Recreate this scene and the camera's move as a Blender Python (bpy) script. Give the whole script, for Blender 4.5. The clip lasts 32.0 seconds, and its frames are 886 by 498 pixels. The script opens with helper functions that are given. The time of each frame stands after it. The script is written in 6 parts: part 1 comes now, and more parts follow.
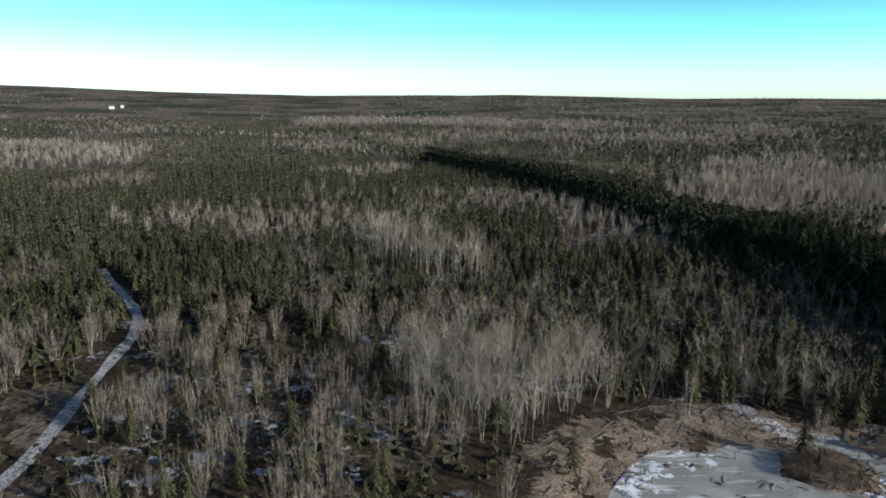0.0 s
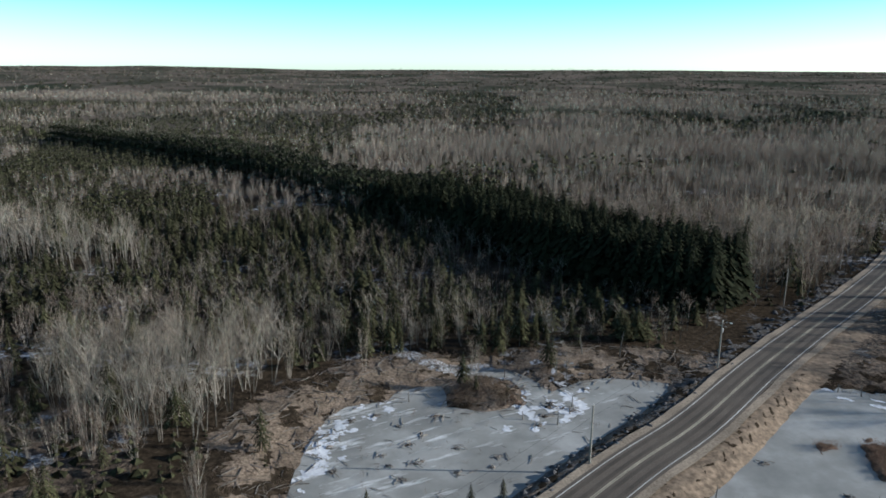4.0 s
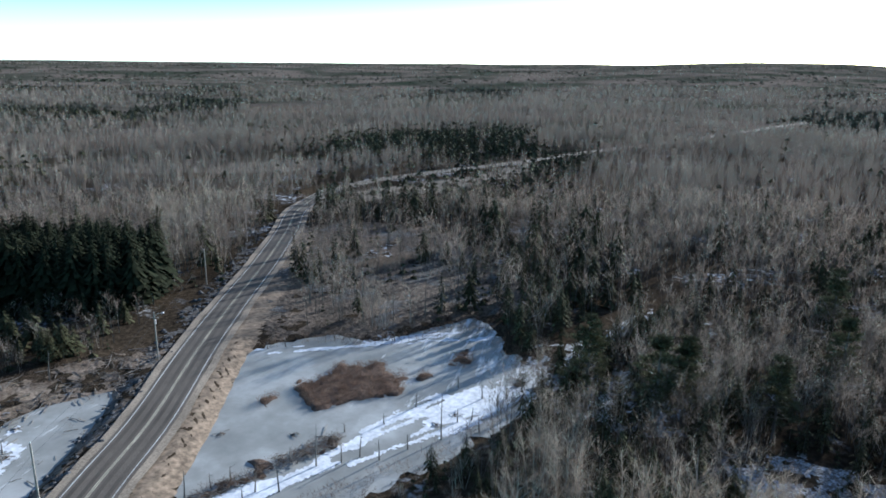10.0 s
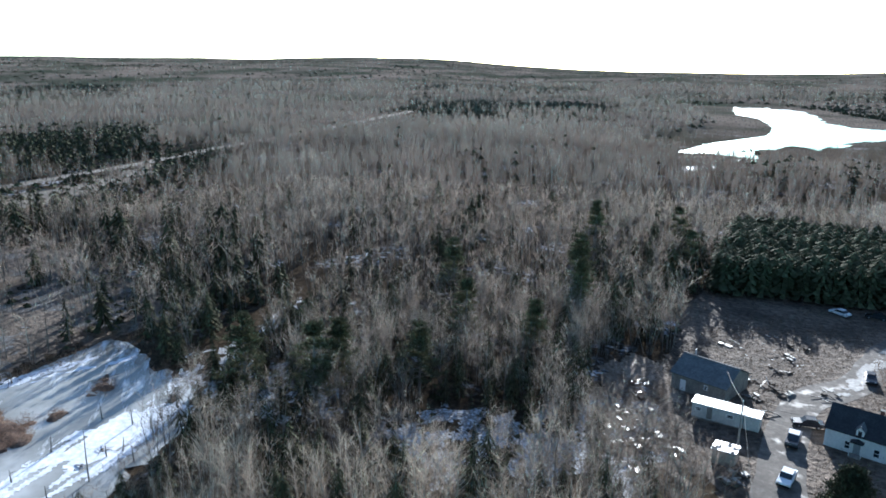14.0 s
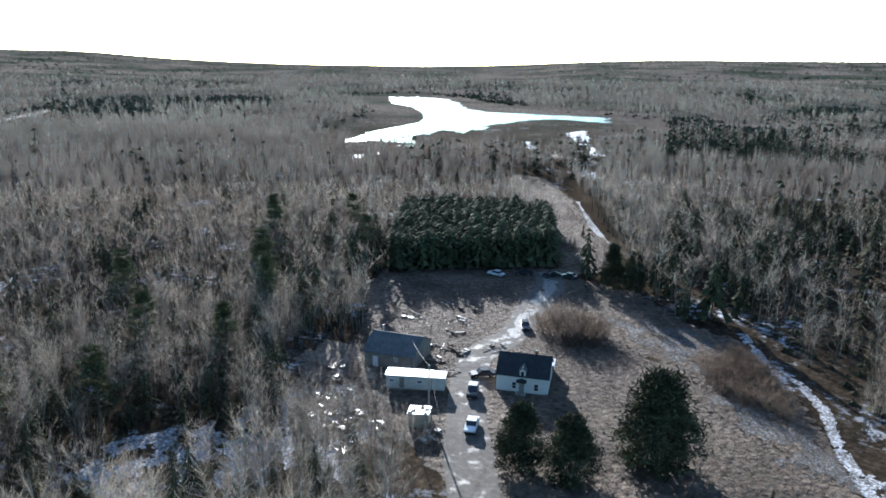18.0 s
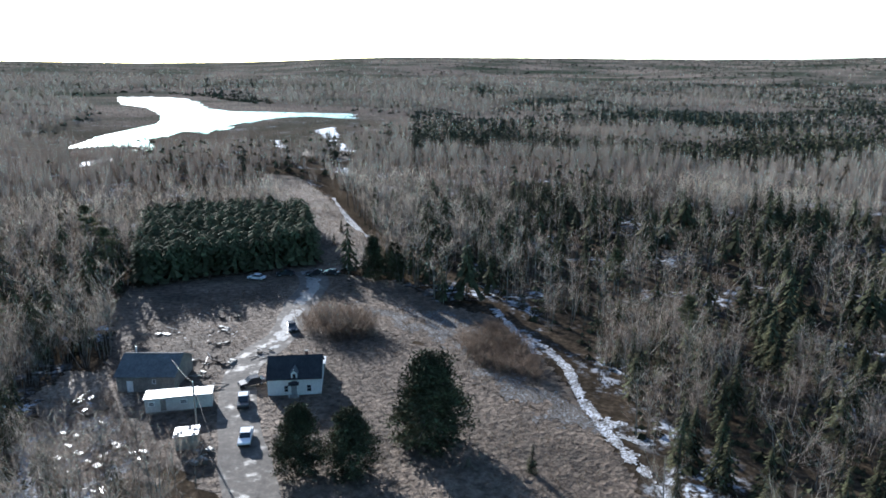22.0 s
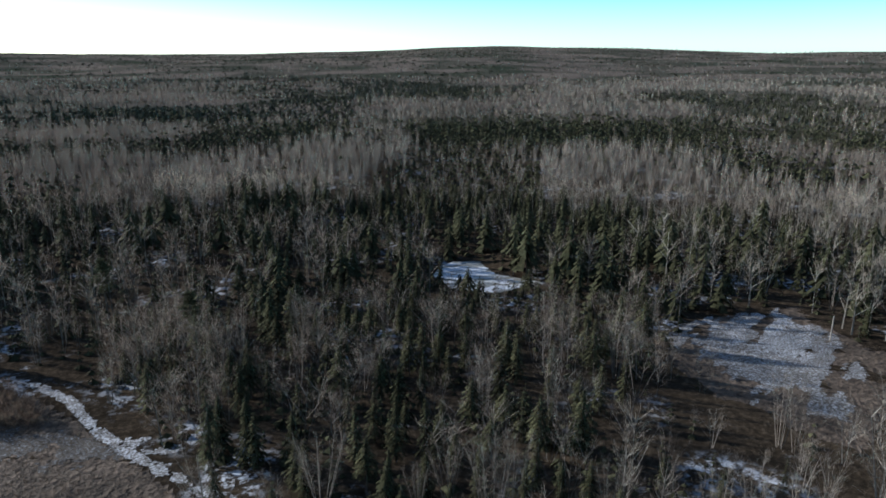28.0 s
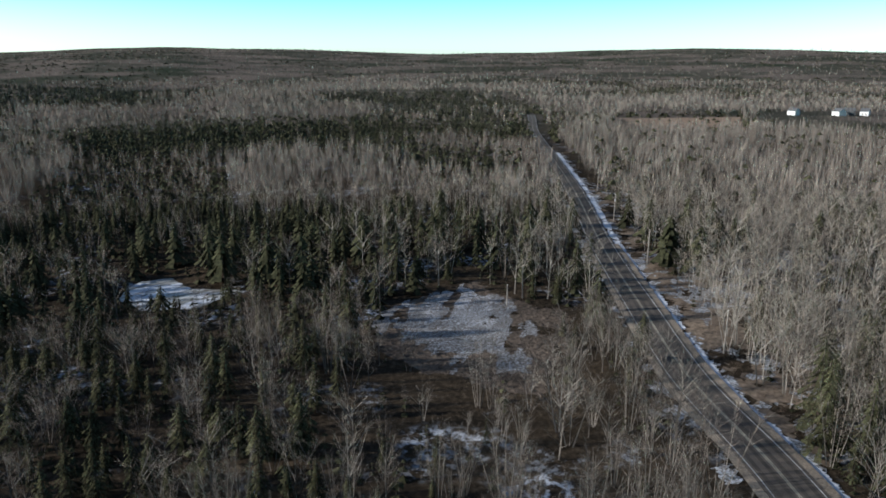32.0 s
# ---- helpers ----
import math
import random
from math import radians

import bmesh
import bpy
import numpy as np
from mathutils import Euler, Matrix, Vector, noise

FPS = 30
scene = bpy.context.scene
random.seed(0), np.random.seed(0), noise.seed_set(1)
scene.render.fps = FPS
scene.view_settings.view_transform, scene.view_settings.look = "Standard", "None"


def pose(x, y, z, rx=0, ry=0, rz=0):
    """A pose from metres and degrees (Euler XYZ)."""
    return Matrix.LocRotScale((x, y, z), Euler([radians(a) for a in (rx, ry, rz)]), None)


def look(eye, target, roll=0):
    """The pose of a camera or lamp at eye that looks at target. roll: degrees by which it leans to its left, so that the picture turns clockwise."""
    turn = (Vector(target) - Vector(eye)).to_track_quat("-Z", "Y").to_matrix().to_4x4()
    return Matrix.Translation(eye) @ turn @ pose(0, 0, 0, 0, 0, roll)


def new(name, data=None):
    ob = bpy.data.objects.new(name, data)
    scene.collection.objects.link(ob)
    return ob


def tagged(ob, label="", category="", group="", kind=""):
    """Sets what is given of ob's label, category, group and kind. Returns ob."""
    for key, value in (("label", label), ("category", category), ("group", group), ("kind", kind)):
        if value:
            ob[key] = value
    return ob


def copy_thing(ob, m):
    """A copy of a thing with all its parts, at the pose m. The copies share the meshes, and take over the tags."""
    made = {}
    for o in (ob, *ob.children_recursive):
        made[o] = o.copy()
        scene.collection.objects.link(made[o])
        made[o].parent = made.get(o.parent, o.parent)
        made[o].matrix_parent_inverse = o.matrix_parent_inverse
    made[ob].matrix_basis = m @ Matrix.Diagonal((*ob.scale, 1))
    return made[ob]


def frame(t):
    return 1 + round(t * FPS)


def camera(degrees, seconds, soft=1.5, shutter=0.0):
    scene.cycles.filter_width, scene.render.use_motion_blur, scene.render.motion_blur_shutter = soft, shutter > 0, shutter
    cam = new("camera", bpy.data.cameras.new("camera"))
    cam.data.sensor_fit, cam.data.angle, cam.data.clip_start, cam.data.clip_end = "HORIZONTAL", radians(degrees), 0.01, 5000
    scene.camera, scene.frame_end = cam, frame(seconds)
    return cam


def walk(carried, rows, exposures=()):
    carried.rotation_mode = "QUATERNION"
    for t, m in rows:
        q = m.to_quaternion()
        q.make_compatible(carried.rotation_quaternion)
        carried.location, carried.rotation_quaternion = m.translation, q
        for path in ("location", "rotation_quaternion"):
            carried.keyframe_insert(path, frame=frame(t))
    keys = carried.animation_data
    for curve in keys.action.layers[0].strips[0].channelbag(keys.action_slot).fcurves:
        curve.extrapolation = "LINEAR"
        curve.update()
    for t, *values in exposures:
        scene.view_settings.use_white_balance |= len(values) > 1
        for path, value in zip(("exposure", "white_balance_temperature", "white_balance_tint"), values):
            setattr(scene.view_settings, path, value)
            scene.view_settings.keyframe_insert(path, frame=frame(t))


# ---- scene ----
# A hovering drone, 55 m over the ponds, turns on the spot through 217 degrees.
EYE = 55.0
cam = camera(64.7, 32.0, soft=1.7)
ROWS = [
    (0.0, -0.00, -12.16, -0.38),
    (0.5, -2.04, -13.93, -0.39),
    (1.0, -4.15, -14.00, -0.43),
    (1.5, -8.39, -14.04, -0.41),
    (2.0, -12.78, -14.06, -0.36),
    (2.5, -16.28, -14.13, -0.36),
    (4.5, -31.47, -14.25, -0.42),
    (5.0, -35.42, -14.31, -0.45),
    (5.5, -39.71, -14.32, -0.41),
    (6.0, -43.83, -14.34, -0.38),
    (6.5, -47.87, -14.38, -0.38),
    (7.0, -51.88, -14.42, -0.39),
    (7.5, -55.85, -14.47, -0.41),
    (8.0, -59.57, -14.50, -0.43),
    (8.5, -63.11, -14.51, -0.42),
    (9.0, -66.55, -14.54, -0.38),
    (9.5, -70.39, -14.59, -0.36),
    (10.0, -74.17, -14.64, -0.38),
    (10.5, -78.04, -14.68, -0.41),
    (11.0, -81.71, -14.70, -0.47),
    (11.5, -85.31, -14.70, -0.54),
    (12.0, -89.04, -14.69, -0.58),
    (12.5, -92.72, -14.71, -0.61),
    (13.0, -96.65, -14.75, -0.62),
    (13.5, -100.33, -14.81, -0.59),
    (14.0, -103.80, -14.87, -0.57),
    (14.5, -107.33, -14.94, -0.55),
    (15.0, -110.79, -15.01, -0.55),
    (15.5, -114.22, -15.07, -0.53),
    (17.5, -127.71, -15.15, -0.51),
    (18.0, -130.30, -15.20, -0.50),
    (18.5, -132.80, -15.22, -0.51),
    (19.0, -135.30, -15.23, -0.52),
    (19.5, -137.89, -15.23, -0.51),
    (20.0, -140.51, -15.25, -0.50),
    (20.5, -143.07, -15.26, -0.48),
    (21.0, -145.50, -15.26, -0.45),
    (21.5, -147.68, -15.26, -0.44),
    (22.0, -150.47, -15.28, -0.45),
    (22.5, -153.45, -15.30, -0.43),
    (23.0, -156.91, -15.32, -0.41),
    (23.5, -160.91, -15.34, -0.38),
    (24.0, -164.13, -15.34, -0.40),
    (24.5, -167.55, -15.36, -0.40),
    (26.5, -181.28, -15.40, -0.38),
    (27.0, -185.18, -15.42, -0.36),
    (27.5, -188.74, -15.40, -0.35),
    (28.0, -191.96, -15.38, -0.35),
    (28.5, -194.99, -15.38, -0.33),
    (29.0, -197.94, -15.36, -0.30),
    (29.5, -201.14, -15.34, -0.29),
    (30.0, -204.54, -15.32, -0.28),
    (30.5, -207.96, -15.29, -0.23),
    (31.0, -211.40, -15.25, -0.16),
    (31.5, -214.30, -15.21, -0.12),
    (32.0, -217.27, -15.18, -0.11),
]
EXPOSURES = [(0.0, 0.5, 6250, 10), (6.0, 0.62, 5900, 9), (9.0, 0.9, 5600, 9), (12.5, 1.5, 5550, 9), (19.0, 1.66, 5650, 10), (22.0, 1.6, 5700, 11), (24.5, 1.25, 5800, 9), (27.0, 0.76, 5800, 10), (32.0, 0.5, 6100, 11)]
walk(cam, [(t, pose(0, 0, EYE, 90 + pitch, roll, yaw)) for t, yaw, pitch, roll in ROWS], EXPOSURES)

# ---- light ----
SUN_AZ, SUN_EL = -119.0, 16.5   # degrees; azimuth counted leftward from +y
sun_way = Vector((-math.sin(radians(SUN_AZ)) * math.cos(radians(SUN_EL)), math.cos(radians(SUN_AZ)) * math.cos(radians(SUN_EL)), math.sin(radians(SUN_EL))))
sun = new("sun", bpy.data.lights.new("sun", "SUN"))
sun.data.energy, sun.data.angle, sun.data.color = 4.8, radians(0.6), (1.0, 0.95, 0.87)
sun.matrix_world = look(sun_way * 900, (0, 0, 0))
world = bpy.data.worlds.new("sky")
scene.world = world
world.use_nodes = True
wn = world.node_tree.nodes
sky = wn.new("ShaderNodeTexSky")
sky.sky_type, sky.sun_disc, sky.sun_elevation, sky.sun_rotation = "NISHITA", False, radians(SUN_EL), radians(-SUN_AZ)
sky.altitude, sky.air_density, sky.dust_density, sky.ozone_density = 50, 1.0, 0.6, 2.0
wn["Background"].inputs["Strength"].default_value = 0.12
# the clear winter sky: bright and milky low down, deeper towards the zenith
wl = world.node_tree.links
wc, wx, wr, wm = wn.new("ShaderNodeTexCoord"), wn.new("ShaderNodeSeparateXYZ"), wn.new("ShaderNodeValToRGB"), wn.new("ShaderNodeMix")
for e, (p, c) in zip([wr.color_ramp.elements[0], wr.color_ramp.elements[1], *[wr.color_ramp.elements.new(0.5) for _ in range(2)]], ((0.0, (1.5, 1.98, 2.5)), (0.035, (0.98, 1.86, 2.3)), (0.09, (0.66, 1.6, 1.72)), (0.2, (0.225, 0.235, 0.228)))):
    e.position, e.color = p, (*c, 1.0)
wm.data_type, wm.blend_type = "RGBA", "MULTIPLY"
wm.inputs[0].default_value = 1.0
wl.new(wc.outputs["Generated"], wx.inputs[0])
wl.new(wx.outputs["Z"], wr.inputs[0])
wl.new(sky.outputs[0], wm.inputs[6])
wl.new(wr.outputs[0], wm.inputs[7])
wl.new(wm.outputs[2], wn["Background"].inputs["Color"])

# ---- materials ----
def material(name, rough=0.9, spec=0.2):
    m = bpy.data.materials.new(name)
    m.use_nodes = True
    b = m.node_tree.nodes["Principled BSDF"]
    b.inputs["Roughness"].default_value = rough
    b.inputs["Specular IOR Level"].default_value = spec
    return m, m.node_tree, b


def node(nt, kind, **values):
    n = nt.nodes.new(kind)
    for key, value in values.items():
        n.inputs[key].default_value = value
    return n


def noise_ramp(nt, scale, stops, detail=4.0, rough=0.6, stretch=None):
    """Object-space noise through a colour ramp."""
    tc = nt.nodes.new("ShaderNodeTexCoord")
    out = tc.outputs["Object"]
    if stretch:
        mp = nt.nodes.new("ShaderNodeMapping")
        mp.inputs["Scale"].default_value = stretch
        nt.links.new(out, mp.inputs["Vector"])
        out = mp.outputs[0]
    nz = node(nt, "ShaderNodeTexNoise", Scale=scale, Detail=detail, Roughness=rough)
    nt.links.new(out, nz.inputs["Vector"])
    rp = nt.nodes.new("ShaderNodeValToRGB")
    el = rp.color_ramp.elements
    while len(el) < len(stops):
        el.new(0.5)
    for e, (p, c) in zip(el, stops):
        e.position, e.color = p, (*c, 1.0)
    nt.links.new(nz.outputs[0], rp.inputs[0])
    return rp, nz


def blend(nt, a, b, fac, mode="MIX"):
    mx = nt.nodes.new("ShaderNodeMix")
    mx.data_type, mx.blend_type = "RGBA", mode
    for sock, v in ((mx.inputs[0], fac), (mx.inputs[6], a), (mx.inputs[7], b)):
        if isinstance(v, (int, float)):
            sock.default_value = v
        elif isinstance(v, tuple):
            sock.default_value = (*v, 1.0)
        else:
            nt.links.new(v, sock)
    return mx.outputs[2]


def bumped(nt, b, height, strength=0.4, distance=0.1):
    bp = node(nt, "ShaderNodeBump", Strength=strength, Distance=distance)
    nt.links.new(height, bp.inputs["Height"])
    nt.links.new(bp.outputs[0], b.inputs["Normal"])


def grained(name, fine, dark, light, rough=0.9, coarse=0.15, tone=0.35, island=0.0, spec=0.2, bump=0.3, stretch=None, distance=0.02):
    """A surface whose colour runs from dark to light in fine grain, with a slow change of tone over it."""
    m, nt, b = material(name, rough, spec)
    rp, nz = noise_ramp(nt, fine, [(0.3, dark), (0.7, light)], stretch=stretch)
    slow, _ = noise_ramp(nt, coarse, [(0.3, (1 - tone,) * 3), (0.7, (1 + 0.4 * tone,) * 3)], detail=3.0)
    col = blend(nt, rp.outputs[0], slow.outputs[0], 1.0, "MULTIPLY")
    if island:
        g = nt.nodes.new("ShaderNodeNewGeometry")
        r2 = nt.nodes.new("ShaderNodeValToRGB")
        r2.color_ramp.elements[0].color = (1 - island,) * 3 + (1,)
        r2.color_ramp.elements[1].color = (1 + island,) * 3 + (1,)
        nt.links.new(g.outputs["Random Per Island"], r2.inputs[0])
        col = blend(nt, col, r2.outputs[0], 1.0, "MULTIPLY")
    nt.links.new(col, b.inputs["Base Color"])
    if bump:
        bumped(nt, b, nz.outputs[0], bump, distance)
    return m


M_BARK = grained("grey_bark", 4.0, (0.115, 0.10, 0.087), (0.26, 0.23, 0.2), coarse=0.3, bump=0.3, stretch=(1, 1, 0.2))
M_BIRCH = grained("pale_birch_bark", 3.0, (0.2, 0.18, 0.157), (0.42, 0.38, 0.335), coarse=0.3, bump=0.2, stretch=(0.3, 0.3, 2))


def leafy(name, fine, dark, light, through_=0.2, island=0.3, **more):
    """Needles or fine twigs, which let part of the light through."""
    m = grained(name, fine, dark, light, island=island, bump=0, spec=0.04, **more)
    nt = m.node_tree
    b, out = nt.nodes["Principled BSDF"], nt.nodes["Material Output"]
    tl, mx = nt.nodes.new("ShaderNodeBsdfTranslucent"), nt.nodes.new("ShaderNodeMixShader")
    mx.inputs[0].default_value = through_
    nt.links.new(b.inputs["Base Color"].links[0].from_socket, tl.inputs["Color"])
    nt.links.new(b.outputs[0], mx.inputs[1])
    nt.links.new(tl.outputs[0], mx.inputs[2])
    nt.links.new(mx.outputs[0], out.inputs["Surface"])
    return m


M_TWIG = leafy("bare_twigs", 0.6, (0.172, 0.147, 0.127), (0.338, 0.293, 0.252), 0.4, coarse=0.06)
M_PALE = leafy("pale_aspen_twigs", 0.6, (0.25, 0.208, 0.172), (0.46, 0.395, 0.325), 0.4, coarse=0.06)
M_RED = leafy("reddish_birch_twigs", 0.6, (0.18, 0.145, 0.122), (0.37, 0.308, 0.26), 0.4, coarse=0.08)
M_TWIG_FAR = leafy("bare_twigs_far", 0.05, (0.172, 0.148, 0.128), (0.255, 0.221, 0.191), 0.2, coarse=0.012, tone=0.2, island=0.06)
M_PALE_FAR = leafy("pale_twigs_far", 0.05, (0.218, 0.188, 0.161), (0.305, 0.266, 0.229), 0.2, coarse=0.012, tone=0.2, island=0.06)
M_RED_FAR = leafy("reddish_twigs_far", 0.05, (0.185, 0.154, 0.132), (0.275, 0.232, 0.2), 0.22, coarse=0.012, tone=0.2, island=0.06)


def airy(m, size, low, high, slim=0.35):
    """Opens a mass of fine twigs with small upright gaps."""
    nt = m.node_tree
    out = nt.nodes["Material Output"]
    tc, mp = nt.nodes.new("ShaderNodeTexCoord"), nt.nodes.new("ShaderNodeMapping")
    mp.inputs["Scale"].default_value = (1, 1, slim)
    nz = node(nt, "ShaderNodeTexNoise", Scale=size, Detail=3.0, Roughness=0.7)
    rg, tp, mx = nt.nodes.new("ShaderNodeMapRange"), nt.nodes.new("ShaderNodeBsdfTransparent"), nt.nodes.new("ShaderNodeMixShader")
    rg.inputs[1].default_value, rg.inputs[2].default_value = low, high
    src = out.inputs["Surface"].links[0].from_socket
    nt.links.new(tc.outputs["Object"], mp.inputs["Vector"])
    nt.links.new(mp.outputs[0], nz.inputs["Vector"])
    nt.links.new(nz.outputs[0], rg.inputs[0])
    nt.links.new(rg.outputs[0], mx.inputs[0])
    nt.links.new(tp.outputs[0], mx.inputs[1])
    nt.links.new(src, mx.inputs[2])
    nt.links.new(mx.outputs[0], out.inputs["Surface"])


for m_ in (M_TWIG_FAR, M_PALE_FAR, M_RED_FAR):
    airy(m_, 1.2, 0.15, 1.0, 0.25)
for m_ in (M_TWIG, M_PALE, M_RED):
    airy(m_, 2.5, 0.0, 0.8, 0.4)
M_SPRUCE = leafy("spruce_needles", 1.2, (0.018, 0.020, 0.012), (0.080, 0.079, 0.043), 0.04, coarse=0.08, tone=0.45)
# spruce needles darkened: the shaded face of the stand is in this colour
M_SHADED_SPRUCE = leafy("black_spruce_needles", 1.2, (0.010, 0.013, 0.008), (0.034, 0.038, 0.021), 0.02, coarse=0.08, tone=0.45)
M_FIR = leafy("fir_needles", 1.2, (0.019, 0.021, 0.012), (0.088, 0.086, 0.046), 0.04, coarse=0.08, tone=0.45)
airy(M_FIR, 3.6, 0.34, 0.52, 0.8)
M_PLANT = leafy("plantation_needles", 0.9, (0.03, 0.036, 0.02), (0.11, 0.112, 0.062), 0.1, coarse=0.1, tone=0.4)
M_WHITE_PINE = leafy("white_pine_needles", 1.5, (0.045, 0.048, 0.028), (0.17, 0.163, 0.092), 0.1, coarse=0.2, tone=0.3)
M_PINE = leafy("pine_needles", 1.5, (0.027, 0.029, 0.018), (0.105, 0.102, 0.058), 0.04, coarse=0.2, tone=0.4)


def ground_material():
    m, nt, b = material("forest_floor", 1.0, 0.0)
    # litter kept near black: shade under the crowns is in its colour
    litter, nz = noise_ramp(nt, 0.9, [(0.25, (0.018, 0.015, 0.012)), (0.5, (0.045, 0.037, 0.029)), (0.75, (0.125, 0.102, 0.078))], detail=8.0, rough=0.7)
    slow, _ = noise_ramp(nt, 0.035, [(0.3, (0.6, 0.58, 0.55)), (0.7, (1.25, 1.15, 1.0))])
    col = blend(nt, litter.outputs[0], slow.outputs[0], 1.0, "MULTIPLY")
    # beyond the single trees the sheet carries the woods' own colours
    tc = nt.nodes.new("ShaderNodeTexCoord")
    ln = nt.nodes.new("ShaderNodeVectorMath")
    ln.operation = "LENGTH"
    nt.links.new(tc.outputs["Object"], ln.inputs[0])
    mr = nt.nodes.new("ShaderNodeMapRange")
    mr.inputs[1].default_value, mr.inputs[2].default_value = 330, 800
    nt.links.new(ln.outputs["Value"], mr.inputs[0])
    stands, _ = noise_ramp(nt, 0.0042, [(0.36, (0.042, 0.052, 0.036)), (0.47, (0.085, 0.08, 0.064)), (0.55, (0.15, 0.125, 0.105)), (0.7, (0.2, 0.165, 0.135))], detail=7.0, rough=0.62)
    crowns, _ = noise_ramp(nt, 0.14, [(0.3, (0.6, 0.6, 0.6)), (0.7, (1.2, 1.2, 1.2))], detail=4.0)
    woods = blend(nt, stands.outputs[0], crowns.outputs[0], 1.0, "MULTIPLY")
    where, _ = noise_ramp(nt, 0.045, [(0.55, (0, 0, 0)), (0.70, (1, 1, 1))], detail=2.0)
    flakes, _ = noise_ramp(nt, 0.55, [(0.50, (0, 0, 0)), (0.60, (1, 1, 1))], detail=6.0, rough=0.7)
    snow = blend(nt, where.outputs[0], flakes.outputs[0], 1.0, "MULTIPLY")
    nt.links.new(blend(nt, blend(nt, col, (0.62, 0.65, 0.7), snow), woods, mr.outputs[0]), b.inputs["Base Color"])
    bumped(nt, b, nz.outputs[0], 0.8, 0.3)
    return m


def ice_material(name, way, mid, reach, lean=0.5, cut=0.52):
    """Grey pond ice; drifted snow gathers along the given way."""
    m, nt, b = material(name, 0.35, 0.5)
    base, nz = noise_ramp(nt, 0.09, [(0.3, (0.205, 0.203, 0.185)), (0.5, (0.30, 0.298, 0.274)), (0.68, (0.44, 0.44, 0.42))], detail=6.0)
    tc = nt.nodes.new("ShaderNodeTexCoord")
    dot = nt.nodes.new("ShaderNodeVectorMath")
    dot.operation = "DOT_PRODUCT"
    dot.inputs[1].default_value = (*way, 0)
    nt.links.new(tc.outputs["Object"], dot.inputs[0])
    mr = nt.nodes.new("ShaderNodeMapRange")
    mr.inputs[1].default_value, mr.inputs[2].default_value, mr.inputs[3].default_value, mr.inputs[4].default_value = mid - reach, mid + reach, -lean, lean
    nt.links.new(dot.outputs["Value"], mr.inputs[0])
    mp = nt.nodes.new("ShaderNodeMapping")
    mp.inputs["Rotation"].default_value = (0, 0, math.atan2(way[0], way[1]))
    mp.inputs["Scale"].default_value = (0.55, 3.0, 1)
    nt.links.new(tc.outputs["Object"], mp.inputs["Vector"])
    n2 = node(nt, "ShaderNodeTexNoise", Scale=0.16, Detail=8.0, Roughness=0.68)
    nt.links.new(mp.outputs[0], n2.inputs["Vector"])
    add = nt.nodes.new("ShaderNodeMath")
    nt.links.new(n2.outputs[0], add.inputs[0])
    nt.links.new(mr.outputs[0], add.inputs[1])
    rp = nt.nodes.new("ShaderNodeValToRGB")
    for e, (p, c) in zip([rp.color_ramp.elements[0], rp.color_ramp.elements[1], rp.color_ramp.elements.new(0.6)], ((cut, 0.0), (cut + 0.06, 0.55), (cut + 0.16, 1.0))):
        e.position, e.color = p, (c, c, c, 1)
    nt.links.new(add.outputs[0], rp.inputs[0])
    nt.links.new(blend(nt, base.outputs[0], (0.84, 0.86, 0.87), rp.outputs[0]), b.inputs["Base Color"])
    rr = nt.nodes.new("ShaderNodeMapRange")
    rr.inputs[3].default_value, rr.inputs[4].default_value = 0.24, 0.75
    nt.links.new(rp.outputs[0], rr.inputs[0])
    nt.links.new(rr.outputs[0], b.inputs["Roughness"])
    n3 = node(nt, "ShaderNodeTexNoise", Scale=1.3, Detail=5.0)
    nt.links.new(tc.outputs["Object"], n3.inputs["Vector"])
    bumped(nt, b, n3.outputs[0], 0.12, 0.06)
    return m


M_GROUND = ground_material()
M_ICE_L = ice_material("pond_ice_west", (-0.55, 0.83), 48, 30, 0.07, 0.56)
M_ICE_R = ice_material("pond_ice_east", (0.55, -0.83), 30, 26, 0.13, 0.60)
M_ICE_WOOD = ice_material("woodland_pond_ice", (0.5, 0.86), -170, 40, 0.06)
M_ICE_LAKE = ice_material("lake_ice", (0.8, -0.6), 600, 400, 0.1)
M_ASPHALT = grained("worn_asphalt", 6.0, (0.09, 0.074, 0.06), (0.15, 0.127, 0.105), coarse=0.12, tone=0.25, spec=0.3, rough=0.85)
M_TRACK = grained("polished_asphalt", 5.0, (0.066, 0.055, 0.045), (0.112, 0.096, 0.08), coarse=0.1, tone=0.35, spec=0.3, rough=0.8)
M_LINE = grained("road_paint", 5.0, (0.5, 0.5, 0.48), (0.75, 0.74, 0.7), rough=0.8)
M_YELLOW = grained("faded_centre_paint", 5.0, (0.36, 0.33, 0.25), (0.55, 0.51, 0.4), rough=0.8)
M_GRAVEL = grained("tan_gravel", 3.0, (0.2, 0.16, 0.12), (0.42, 0.35, 0.27), coarse=0.1)
M_GRASS = grained("dead_grass", 0.9, (0.046, 0.034, 0.026), (0.19, 0.145, 0.108), coarse=0.09, tone=0.55, bump=1.0, distance=0.7)
M_STRAW = grained("pale_straw", 0.4, (0.07, 0.058, 0.045), (0.19, 0.16, 0.125), coarse=0.03, tone=0.4, bump=0.6, distance=0.2)


